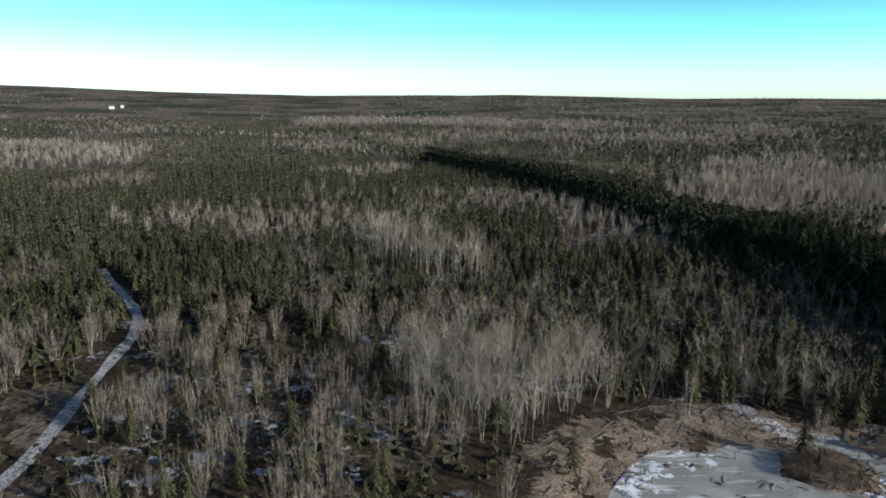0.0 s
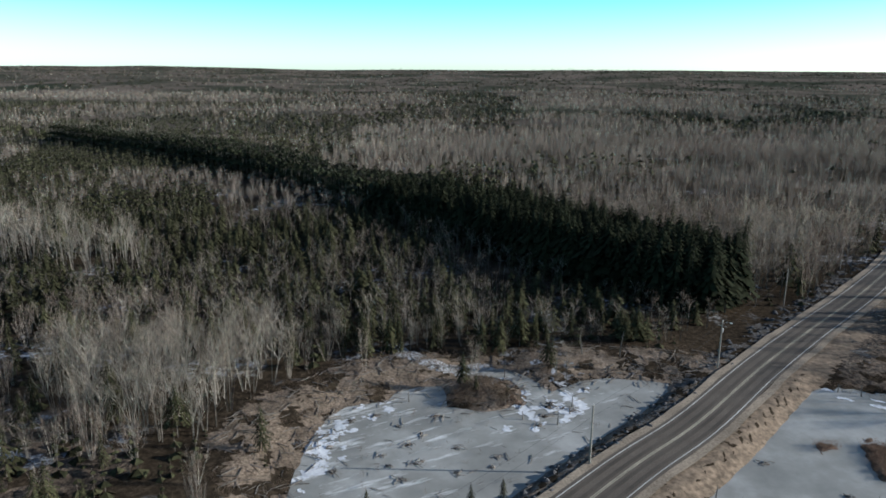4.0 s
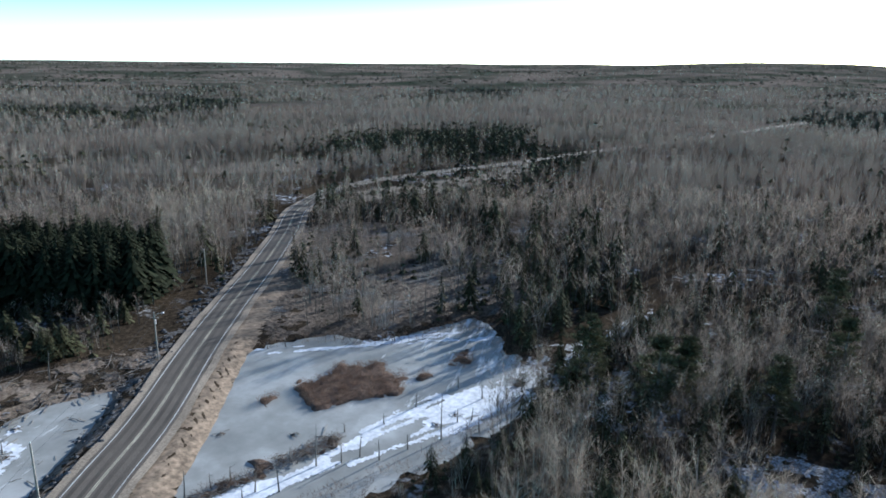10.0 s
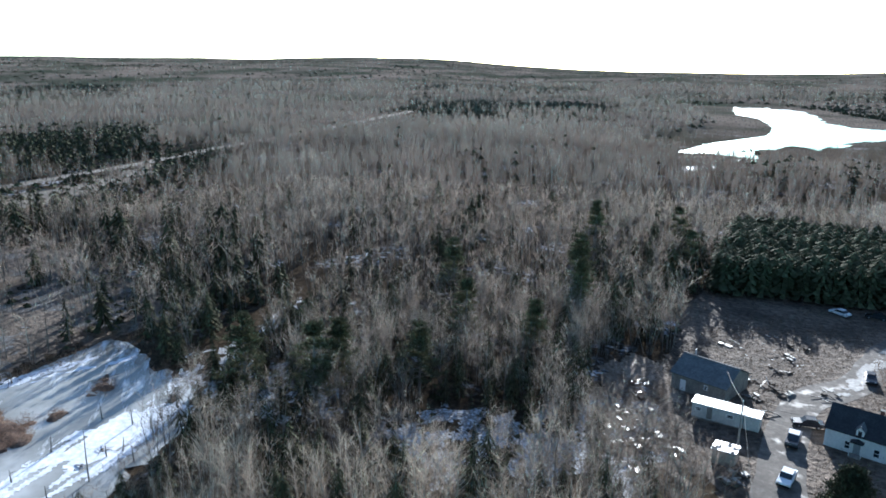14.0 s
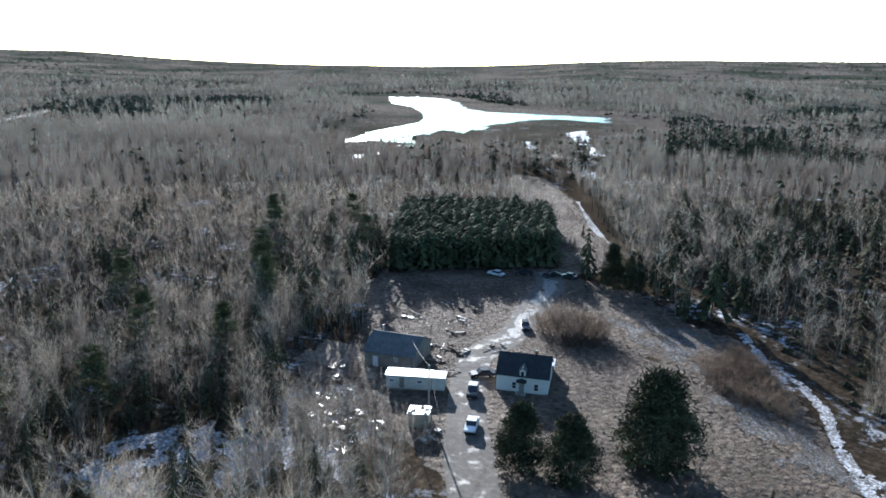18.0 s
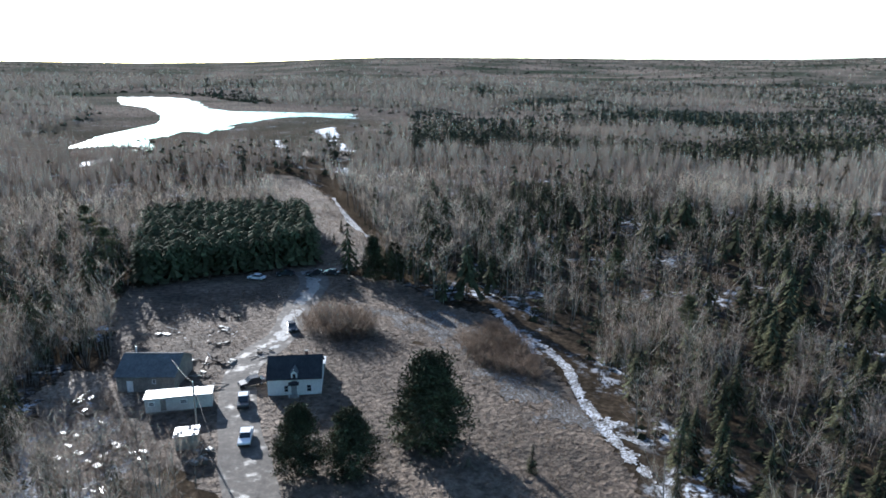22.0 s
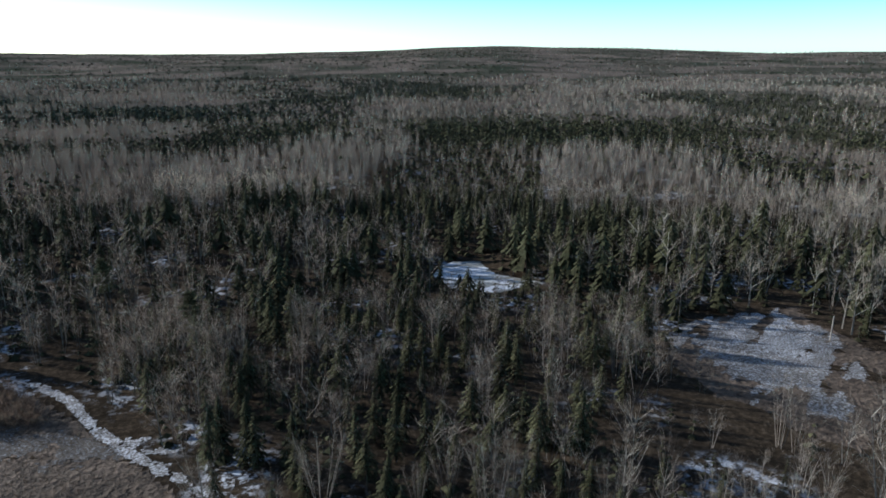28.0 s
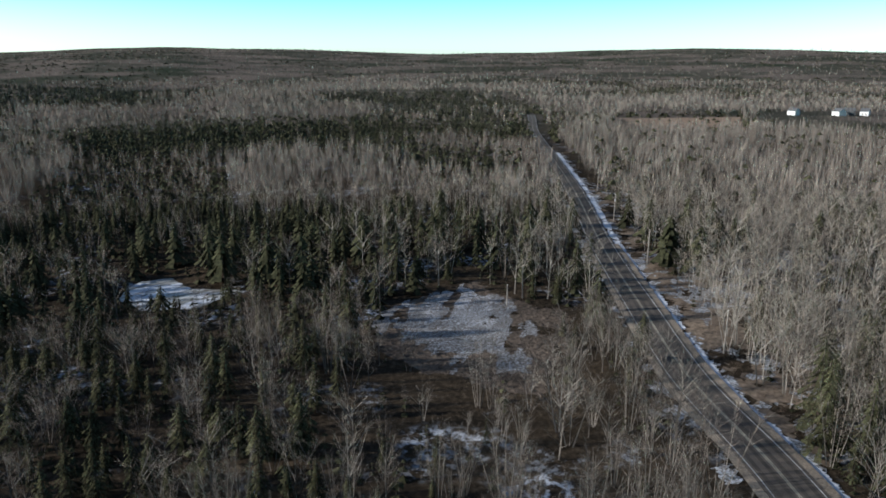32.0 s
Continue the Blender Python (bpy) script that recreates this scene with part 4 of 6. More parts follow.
for ring, r0, r1, gap, bare, spruce, grow in RINGS:
    x, y = jitter(r0, r1, gap, 41, -258)
    con, tall, thin, birch, scrub, marsh, grove = kinds(x, y)
    keep = ~open_land(x, y) & (rng.random(len(x)) < thin)
    x, y, con, tall, birch, scrub, marsh, grove = [v[keep] for v in (x, y, con, tall, birch, scrub, marsh, grove)]
    h = tall * (0.65 + 0.6 * rng.random(len(x))) * (1 + 0.2 * (grow - 1))
    h = np.where(grove, tall * (0.92 + 0.16 * rng.random(len(x))), h)
    a_, isc = bearing(x, y), rng.random(len(x)) < con
    wide = (0.8 + 0.4 * rng.random(len(x))) * grow * np.where((a_ < -158) & (np.hypot(x, y) < 200) & ~isc, 1.3, 1.0) * np.where((tall < 9.5) & (np.hypot(x, y) > 140), 1.25, 1.0)
    h = np.where(isc & ~grove & (h > 9) & (h < 14), h * 0.85, h)
    soft_far = ring in ("middle", "far", "remote", "distant")
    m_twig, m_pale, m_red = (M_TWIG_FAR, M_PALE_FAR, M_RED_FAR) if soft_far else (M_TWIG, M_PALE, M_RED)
    h = np.where(isc & soft_far, h * 1.15, h)
    if ring == "distant":
        h = h * 0.75
    a = bearing(x, y)
    tone = vnoise(x, y, 60, 31) + 0.6 * (vnoise(x, y, 330, 32) - 0.5) + 0.3 * (rng.random(len(x)) - 0.5)
    tone = tone + np.where((a < -205) & (np.hypot(x, y) > 150), 0.06, 0) - np.where((a < -165) & (np.hypot(x, y) < 150) & ~inside(x, y, WEST_SIDE), 0.15, 0) + np.where(inside(x, y, WEST_SIDE) & (np.hypot(x, y) > 120), 0.3, 0) + np.where((a < -199) & (np.hypot(x, y) > 150), 0.1, 0) + np.where(birch, 0.6, 0) + np.where(marsh, -0.6, 0)
    pale, red = ~isc & (tone > 0.68), ~isc & ((tone < 0.3) | scrub)
    if ring == "near":
        order = np.argsort(np.hypot(x, y) + 400 * (bearing(x, y) > 34) + 400 * (bearing(x, y) < -251))[:230]
        HERO_SPOTS = [(x[i], y[i], h[i], "spruce" if isc[i] else "clump" if scrub[i] else "pale" if pale[i] else "bare") for i in order]
        rest = np.ones(len(x), bool)
        rest[order] = False
        isc, pale, red = isc & rest, pale & rest, red & rest
        mid = ~isc & ~pale & ~red & rest
    else:
        mid = ~isc & ~pale & ~red
    scatter("woods_spruce_" + ring, spruce, x[isc], y[isc], h[isc], wide[isc], [M_BARK, M_FIR if ring == "near" else M_SPRUCE], label="dark green spruce and fir woods", category="conifer woods")
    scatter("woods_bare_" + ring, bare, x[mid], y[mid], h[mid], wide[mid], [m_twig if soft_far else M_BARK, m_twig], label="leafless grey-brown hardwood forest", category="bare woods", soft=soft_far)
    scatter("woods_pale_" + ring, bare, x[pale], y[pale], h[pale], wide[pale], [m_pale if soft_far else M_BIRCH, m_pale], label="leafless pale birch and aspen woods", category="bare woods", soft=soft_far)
    if ring in ("near", "close"):
        cl = red & scrub
        scatter("birch_thicket_" + ring, CLUMP_1, x[cl], y[cl], h[cl] * 0.85, wide[cl] * 1.15, [M_BIRCH, M_RED], label="clumps of young white-stemmed birch with reddish twigs", category="thicket")
        red = red & ~scrub
        # small firs below the crowns
        ux, uy = jitter(r0, r1, 3.9, 41, -258)
        uk = ~open_land(ux, uy) & (1.5 * kinds(ux, uy)[0] + 0.1 + 0.1 * (bearing(ux, uy) < -158) + 0.2 * kinds(ux, uy)[4] > rng.random(len(ux)))
        ux, uy = ux[uk], uy[uk]
        scatter("understorey_fir_" + ring, SPRUCE_3, ux, uy, np.minimum(2.0 + 4.5 * rng.random(len(ux)) ** 1.5, 0.75 * kinds(ux, uy)[1]), np.full(len(ux), 1.3), [M_BARK, M_SPRUCE], label="small dark firs growing below the bare crowns", category="understorey")
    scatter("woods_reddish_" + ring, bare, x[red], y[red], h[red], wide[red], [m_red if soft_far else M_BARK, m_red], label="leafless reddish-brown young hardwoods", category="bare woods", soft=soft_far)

# ---- building blocks ----
class Geo:
    """Gathers corners and faces of one mesh."""

    def __init__(self):
        self.v, self.f = [], []

    def add(self, verts, faces):
        n = len(self.v)
        self.v += [tuple(p) for p in verts]
        self.f += [tuple(i + n for i in f) for f in faces]
        return self

    def box(self, cx, cy, cz, sx, sy, sz, taper=1.0, shift=0.0):
        """A block; taper narrows its top, shift moves the top along x."""
        x, y, z = sx / 2, sy / 2, sz / 2
        v = [(cx + a * x * k + s, cy + b * y * k, cz + c * z) for c, k, s in ((-1, 1, 0), (1, taper, shift)) for a, b in ((-1, -1), (1, -1), (1, 1), (-1, 1))]
        return self.add(v, [(3, 2, 1, 0), (4, 5, 6, 7), (0, 1, 5, 4), (1, 2, 6, 5), (2, 3, 7, 6), (3, 0, 4, 7)])

    def tube(self, pts, radii, sides=5):
        pts = [Vector(p) for p in pts]
        rings = []
        for i, p in enumerate(pts):
            d = (pts[min(i + 1, len(pts) - 1)] - pts[max(i - 1, 0)]).normalized()
            a = d.orthogonal().normalized()
            b = d.cross(a)
            rings += [p + (a * math.cos(2 * math.pi * k / sides) + b * math.sin(2 * math.pi * k / sides)) * radii[i] for k in range(sides)]
        f = [(i * sides + k, i * sides + (k + 1) % sides, (i + 1) * sides + (k + 1) % sides, (i + 1) * sides + k) for i in range(len(pts) - 1) for k in range(sides)]
        f += [tuple(range(sides - 1, -1, -1)), tuple(range((len(pts) - 1) * sides, len(pts) * sides))]
        return self.add(rings, f)

    def profile(self, outline, y0, y1):
        """An outline in x and z, drawn out along y."""
        n = len(outline)
        v = [(x, y0, z) for x, z in outline] + [(x, y1, z) for x, z in outline]
        f = [tuple(range(n)), tuple(range(2 * n - 1, n - 1, -1))] + [(i + n, (i + 1) % n + n, (i + 1) % n, i) for i in range(n)]
        return self.add(v, f)

    def tris(self, t):
        n = len(self.v)
        self.v += [tuple(p) for p in t.reshape(-1, 3)]
        self.f += [(n + 3 * i, n + 3 * i + 1, n + 3 * i + 2) for i in range(len(t))]
        return self

    def lump(self, r, cx, cy, cz, sx, sy, sz):
        """A rough stone or heap: a dented low dome."""
        rows, v = 3, []
        for i in range(rows):
            u = i / rows
            for k in range(6):
                a = 2 * math.pi * k / 6 + 0.4 * i
                w = math.cos(u * 1.35) * (0.8 + 0.4 * r.random())
                v.append((cx + math.cos(a) * sx * w, cy + math.sin(a) * sy * w, cz + (u ** 0.8) * sz * (0.85 + 0.3 * r.random()) - 0.1 * sz))
        v.append((cx, cy, cz + sz))
        f = [(i * 6 + k, i * 6 + (k + 1) % 6, (i + 1) * 6 + (k + 1) % 6, (i + 1) * 6 + k) for i in range(rows - 1) for k in range(6)]
        f += [((rows - 1) * 6 + k, (rows - 1) * 6 + (k + 1) % 6, rows * 6) for k in range(6)]
        return self.add(v, f)


def part(name, geo, mat, parent=None, label="", smooth=False):
    me = bpy.data.meshes.new(name)
    me.from_pydata(geo.v, [], geo.f)
    me.materials.append(mat)
    if smooth:
        me.polygons.foreach_set("use_smooth", [True] * len(me.polygons))
    bm = bmesh.new()
    bm.from_mesh(me)
    bmesh.ops.recalc_face_normals(bm, faces=bm.faces)
    bm.to_mesh(me)
    bm.free()
    me.update()
    ob = new(name, me)
    ob.parent = parent
    if label:
        ob["label"] = label
    return ob


def thing(name, x, y, z, turn, label, category, group=""):
    ob = new(name)
    ob.empty_display_size = 0.3
    ob.matrix_basis = pose(x, y, z, 0, 0, turn)
    return tagged(ob, label, category, group)


def soil(x, y):
    return float(land(np.array([x]), np.array([y]))[0])


def plain(name, colour, rough=0.6, metal=0.0, spec=0.3, wear=0.25, scale=3.0):
    m = grained(name, scale, tuple(c * (1 - wear) for c in colour), tuple(min(1, c * (1 + 0.5 * wear)) for c in colour), rough=rough, coarse=0.6, tone=wear, spec=spec, bump=0.15)
    m.node_tree.nodes["Principled BSDF"].inputs["Metallic"].default_value = metal
    return m


M_CLAP = plain("white_clapboard", (0.74, 0.74, 0.72), 0.75, wear=0.12)
M_ROOF = plain("dark_shingle", (0.035, 0.037, 0.042), 0.9, wear=0.35)
M_BARNROOF = plain("grey_felt_roof", (0.12, 0.125, 0.13), 0.9, wear=0.3)
M_BOARD = plain("weathered_boards", (0.26, 0.24, 0.21), 0.9, wear=0.35)
M_METAL = plain("pale_sheet_metal", (0.62, 0.64, 0.66), 0.45, 0.3, 0.5, 0.2)
M_TRAILER = plain("off_white_siding", (0.5, 0.5, 0.47), 0.7, wear=0.2)
M_GLASS = plain("dark_window_glass", (0.02, 0.025, 0.03), 0.12, spec=0.6, wear=0.1)
M_TRIM = plain("white_trim_paint", (0.78, 0.78, 0.76), 0.6, wear=0.1)
M_CARWHITE = plain("white_car_paint", (0.72, 0.73, 0.74), 0.25, spec=0.6, wear=0.08)
M_CARDARK = plain("dark_car_paint", (0.03, 0.03, 0.035), 0.25, spec=0.6, wear=0.1)
M_TYRE = plain("black_rubber", (0.02, 0.02, 0.02), 0.9, wear=0.2)
M_RIM = plain("wheel_metal", (0.4, 0.4, 0.42), 0.4, 0.8)
M_LAMPW = plain("headlight_glass", (0.6, 0.6, 0.58), 0.2, spec=0.6)
M_LAMPR = plain("tail_light_red", (0.35, 0.02, 0.02), 0.3, spec=0.5)
M_POLE = plain("weathered_pole_wood", (0.33, 0.3, 0.27), 0.9, wear=0.3)
M_WIRE = plain("wire", (0.05, 0.05, 0.05), 0.6)
M_ROCK = plain("dark_riprap", (0.10, 0.10, 0.105), 0.9, wear=0.4, scale=1.5)
M_LOG = plain("grey_driftwood", (0.24, 0.215, 0.19), 0.9, wear=0.4)
M_DEAD = plain("dead_snag_wood", (0.2, 0.185, 0.17), 0.9, wear=0.35)
M_HEAP = plain("muddy_sticks", (0.11, 0.085, 0.065), 0.95, wear=0.4)
M_BRICK = plain("chimney_brick", (0.24, 0.1, 0.07), 0.9)
M_JUNK = plain("scrap_metal", (0.2, 0.2, 0.19), 0.4, 0.5, 0.5, 0.4)
M_BOG = grained("bog_peat", 1.8, (0.07, 0.048, 0.036), (0.2, 0.135, 0.098), coarse=0.4, tone=0.4, bump=1.0, distance=0.3)
M_HEATH = leafy("reddish_heath", 1.0, (0.13, 0.086, 0.064), (0.29, 0.2, 0.15), 0.3, coarse=0.3)
M_SHORE = grained("shore_peat", 2.2, (0.07, 0.054, 0.04), (0.36, 0.28, 0.21), coarse=0.25, tone=0.5, bump=0.6, distance=0.15)
M_TANSOIL = plain("tan_bank_soil", (0.225, 0.17, 0.122), 0.95, wear=0.4, scale=1.2)


# ---- road banks, snow and shore ----
def side_strip(line, i0, i1, a, b):
    """Outline of a strip beside a line, between two offsets to its left."""
    p = resample(line[i0:i1], 3.0)
    t = np.gradient(p, axis=0)
    t /= np.linalg.norm(t, axis=1)[:, None]
    nrm = np.stack([-t[:, 1], t[:, 0]], 1)
    return [tuple(q) for q in p + nrm * a] + [tuple(q) for q in (p + nrm * b)[::-1]]


BANK_R = side_strip(ROAD, 11, 18, -4.6, -10.0)
BANK_L = side_strip(ROAD, 11, 18, 4.6, 10.5)
tagged(drape("bank_soil", BANK_R, M_TANSOIL, 0.7, 0.12, 2.0, 41, 0.05, fade=0.6), "bare tan soil bank beside the road", "road bank", kind="structure")
tagged(drape("bank_snow", BANK_L, M_SHADED_HOAR, 0.5, 0.54, 2.2, 42, 0.05, fade=0.8), "thin snow among the rocks of the road bank", "snow", kind="structure")
tagged(drape("verge_snow", side_strip(ROAD, 3, 9, 4.0, 9.0), M_FROST, 0.7, 0.45, 3.0, 43, 0.08), "patchy snow along the road verge", "snow", kind="structure")
tagged(drape("verge_snow", side_strip(ROAD, 3, 9, -4.2, -8.0), M_FROST, 0.7, 0.42, 3.0, 44, 0.08), "patchy snow along the road verge", "snow", kind="structure")
tagged(drape("verge_snow", side_strip(ROAD, 3, 10, 4.0, 6.4), M_SNOW, 0.5, 0.34, 2.4, 112, 0.12, fade=0.4), "bluish old snow ploughed along the road edge", "snow", kind="structure")
tagged(drape("swamp_grass", SWAMP, M_GRASS, 1.2, 0.25, 7.0, 113, 0.04), "dead grass and leaf litter of an open swamp", "grass", kind="structure")
tagged(drape("wood_snow", SWAMP, M_SHADED_HOAR, 0.8, 0.62, 6.0, 114, 0.07), "thin snow lying in an open swamp", "snow", kind="structure")
tagged(drape("wood_snow", side_strip(ROAD, 4, 9, 8.0, 30.0), M_FROST, 0.8, 0.62, 5.0, 107), "snow and brown weeds beside the road", "snow", kind="structure")
tagged(drape("verge_grass", side_strip(ROAD, 4, 9, 5.0, 24.0), M_TANSOIL, 0.9, 0.4, 5.0, 108, 0.04), "brown weeds and bare soil beside the road", "grass", kind="structure")
CLEAR_SNOW = [(-71, -119), (-84, -127), (-104, -128), (-105, -112), (-98, -96), (-82, -82), (-67, -92)]
tagged(drape("clearing_snow", CLEAR_SNOW, M_THIN, 0.5, 0.38, 3.0, 45, 0.06, fade=6.0, along=(0.75, 0.66)), "thin snow over a woodland clearing", "snow", kind="structure")
tagged(drape("clearing_snow", CLEAR_SNOW[:5], M_FROST, 0.35, 0.50, 2.6, 126, 0.09, fade=4.0, along=(0.75, 0.66)), "brighter old snow in the shaded end of a clearing", "snow", kind="structure")
tagged(drape("clearing_grass", CLEARING, M_GRASS, 0.9, 0.3, 6.0, 46, 0.03), "flattened tan grass in a clearing", "grass", kind="structure")
tagged(drape("gateway_snow", [(-130, -106), (-150, -94), (-160, -84), (-146, -86), (-134, -97)], M_FROST, 0.8, 0.4, 4.0, 47), "snow in a roadside opening", "snow", kind="structure")
tagged(drape("wood_snow", [(-150, -60), (-200, -70), (-230, -130), (-180, -130)], M_FROST, 1.2, 0.56, 7.0, 48), "snow lying among the roadside trees", "snow", kind="structure")
tagged(drape("trail_snow", [(29, -98), (24, -99), (19, -96), (12, -88), (8, -82), (13, -80), (18, -86), (24, -90)], M_FROST, 0.4, 0.64, 2.0, 49, fade=1.0), "icy snow where the trail widens", "snow", kind="structure")
for line, half, seed in ((TRAIL[1:7], 1.05, 124), ([(44, -115), (50, -121), (55, -126), (62, -133)], 1.0, 125)):
    tagged(drape("trail_snow", side_strip(line, 0, len(line), -half, half), M_FROST, 0.25, 0.27, 1.5, seed, 0.07, fade=0.9), "narrow icy trail along the field edge", "trail", kind="structure")
tagged(drape("field_snow", [(93, -121), (74, -127), (56, -126), (56, -107), (80, -115)], M_SHADED_HOAR, 0.4, 0.45, 2.5, 50), "frost and thin snow in the field, dimmed in colour for shade", "snow", kind="structure")
tagged(drape("field_snow", [(58, -106), (48, -107), (29, -100), (21, -92), (34, -91), (49, -97)], M_SHADED_HOAR, 0.4, 0.42, 2.5, 51), "frost and thin snow in the field, dimmed in colour for shade", "snow", kind="structure")
tagged(drape("wood_snow", SNOW_WOOD, M_FROST, 0.6, 0.4, 3.0, 98), "snow and twigs on the ground below thin bare trees", "snow", kind="structure")
tagged(drape("yard_grass", FIELD_S, M_GRASS, 1.0, -1.0, 5.0, 99, 0.04), "dead tan grass of a sloping field", "grass", kind="structure")
tagged(drape("yard_soil", SCRAP_YARD, M_SHORE, 0.8, 0.2, 4.0, 100, 0.04), "littered brown soil beside the barn", "soil", kind="structure")
M_WET = grained("wet_ice", 2.0, (0.10, 0.098, 0.09), (0.26, 0.255, 0.24), rough=0.5, spec=0.5, bump=0.4, distance=0.03)
tagged(drape("ice_sheet", side_strip(DRIVE, 6, 11, -1.9, 1.9), M_WET, 0.35, 0.5, 2.2, 101, 0.1, fade=0.5), "wet ice on the driveway", "ice", kind="structure")
tagged(drape("ice_patch", SCRAP_YARD, M_WET, 0.2, 0.86, 0.7, 102, 0.1), "small patches of ice among the litter", "ice", kind="structure")
tagged(drape("ice_patch", [(92, -88), (112, -80), (124, -98), (112, -112), (98, -104)], M_WET, 0.2, 0.84, 0.7, 103, 0.1), "small patches of ice in the dead grass", "ice", kind="structure")
tagged(drape("yard_grass", YARD, M_GRASS, 1.0, -1.0, 5.0, 52, 0.03), "dead tan grass of an unkempt yard", "grass", kind="structure")
tagged(drape("yard_grass", YARD_END, M_GRASS, 1.0, -1.0, 5.0, 96, 0.05), "dead tan grass below the planted pines", "grass", kind="structure")
tagged(drape("track_grass", FIELD, M_GRASS, 1.2, -1.0, 6.0, 53, 0.03), "dead tan grass of an old field", "grass", kind="structure")
tagged(drape("hay_field", BROWN_FIELD, plain("reddish_stubble", (0.3, 0.2, 0.13), 0.95, wear=0.3, scale=0.3), 5.0, 0.0, 40, 54, 0.3, fade=0.1), "reddish-brown hay field far off", "field", kind="structure")
tagged(drape("marsh_grass", [(288, -338), (260, -343), (232, -304), (267, -307)], M_GRASS, 2.5, 0.1, 20, 55, 0.1), "tan grass flat in the marsh", "grass", kind="structure")
tagged(drape("wood_snow", [(-60, 84), (-8, 90), (-4, 120), (-30, 140), (-62, 130)], M_FROST, 0.4, 0.64, 3.0, 56), "snow patches between birch clumps", "snow", kind="structure")
tagged(drape("scrub_grass", [(-66, 66), (-8, 76), (4, 96), (-8, 122), (-34, 150), (-64, 146), (-80, 120)], M_GRASS, 1.0, 0.46, 8.0, 122, 0.04), "tan dead grass between birch clumps", "grass", kind="structure")
tagged(drape("wood_snow", [(84, -30), (104, -40), (100, -62), (72, -56), (62, -44)], M_FROST, 0.6, 0.55, 3.5, 57), "snow patches below the bare trees", "snow", kind="structure")
tagged(drape("wood_snow", [(100, 14), (128, 8), (120, -16), (96, -12)], M_FROST, 0.6, 0.5, 4.0, 58), "snow patches between the pines", "snow", kind="structure")
tagged(drape("stream_snow", [(53, 121), (55, 116), (58, 110), (66, 108), (67, 104), (60, 104), (54, 108), (50, 118)], M_FROST, 0.5, 0.35, 2.0, 59, fade=0.6), "frozen stream feeding the pond", "stream", kind="structure")
DRIFT_R = [(67, 52), (76, 46.6), (84, 41.4), (96, 37), (107, 31), (117, 25), (124, 18), (115, 14), (104, 18), (93, 25), (82, 35), (74, 42), (66, 47)]
tagged(drape("drift_snow", DRIFT_R, M_SNOW, 0.4, 0.40, 2.6, 60, flat=0.06, fade=1.5, along=(0.84, -0.54)), "wind-blown snow on the pond ice", "snow", kind="structure")
tagged(drape("drift_snow", [(115, 73), (118, 67), (125, 58), (131, 48), (144, 32), (133, 25), (128, 40), (121, 52), (112, 66)], M_SNOW, 0.4, 0.60, 2.2, 121, flat=0.06, fade=1.0, along=(0.5, -0.86)), "streaks of snow along the shaded pond edge", "snow", kind="structure")
tagged(drape("drift_snow", [(16, 74), (28, 98), (36, 104), (46, 102), (42, 97), (34, 93), (28, 84)], M_SNOW, 0.4, 0.6, 1.8, 61, flat=0.06, fade=1.0), "snow along the pond edge", "snow", kind="structure")
tagged(drape("drift_snow", [(58, 90), (68, 98), (78, 92), (74, 84), (62, 80), (54, 84)], M_SNOW, 0.4, 0.56, 2.0, 62, flat=0.06, fade=1.0), "snow drifted over the pond ice", "snow", kind="structure")
tagged(drape("shore_soil", SHORE_L, M_SHORE, 0.7, 0.40, 3.0, 63, 0.03), "tan marsh soil and slash along the shore", "shore", kind="structure")

for k, strip in enumerate(LOW_STRIPS):
    tagged(drape("field_grass_strip", strip, M_STRAW, 4.0, 0.2, 30, 115 + k, 0.15, fade=0.5), "long open strip of pale dead grass in the far woods", "grass", kind="structure")
for k, cells in ((0, 1.5), (1, 0.8), (2, 2.5), (3, 8.0)):
    tagged(drape("field_grass_patch", OPENINGS[k], M_TUFT if k else M_GRASS, cells, 0.15, 8 * cells, 64 + k, 0.08), "open patch of tan dead grass in the woods", "grass", kind="structure")
tagged(drape("wood_snow", [(131, 21), (133, 10), (161, -6), (153, -5), (134, 3), (118, 8), (112, 12), (118, 16)], M_FROST, 0.6, 0.42, 4.0, 69, fade=1.0), "snow along a frozen brook", "snow", kind="structure")
br = np.random.default_rng(11)
BRUSH = [bare_template(6, 26, br, 0.5, 0.012, 0.02, 0.022, low=0.05, stems=3, lean=0.45, twig=0.35) for _ in range(5)]
LOGS = []
for k in range(4):
    g_ = Geo().tube([(-0.5, 0, 0.04), (0.1, 0.03 * k, 0.06), (0.5, 0.02, 0.05)], [0.03, 0.025, 0.012], 3)
    t_ = [np.array([g_.v[i] for i in f[:3]]) for f in g_.f] + [np.array([g_.v[f[0]], g_.v[f[2]], g_.v[f[3]]]) for f in g_.f if len(f) == 4]
    LOGS.append((np.array(t_), np.zeros(len(t_), int)))


TUFTS = [fan_template(3, 6, br, 0.5, 0.1, 0.16) for _ in range(5)]


def fill(poly, n, seed):
    """n places inside an outline."""
    r = np.random.default_rng(seed)
    p = np.array(poly, float)
    lo, hi = p.min(0), p.max(0)
    q = lo + (hi - lo) * r.random((n * 6, 2))
    q = q[inside(q[:, 0], q[:, 1], poly)][:n]
    return q[:, 0], q[:, 1]


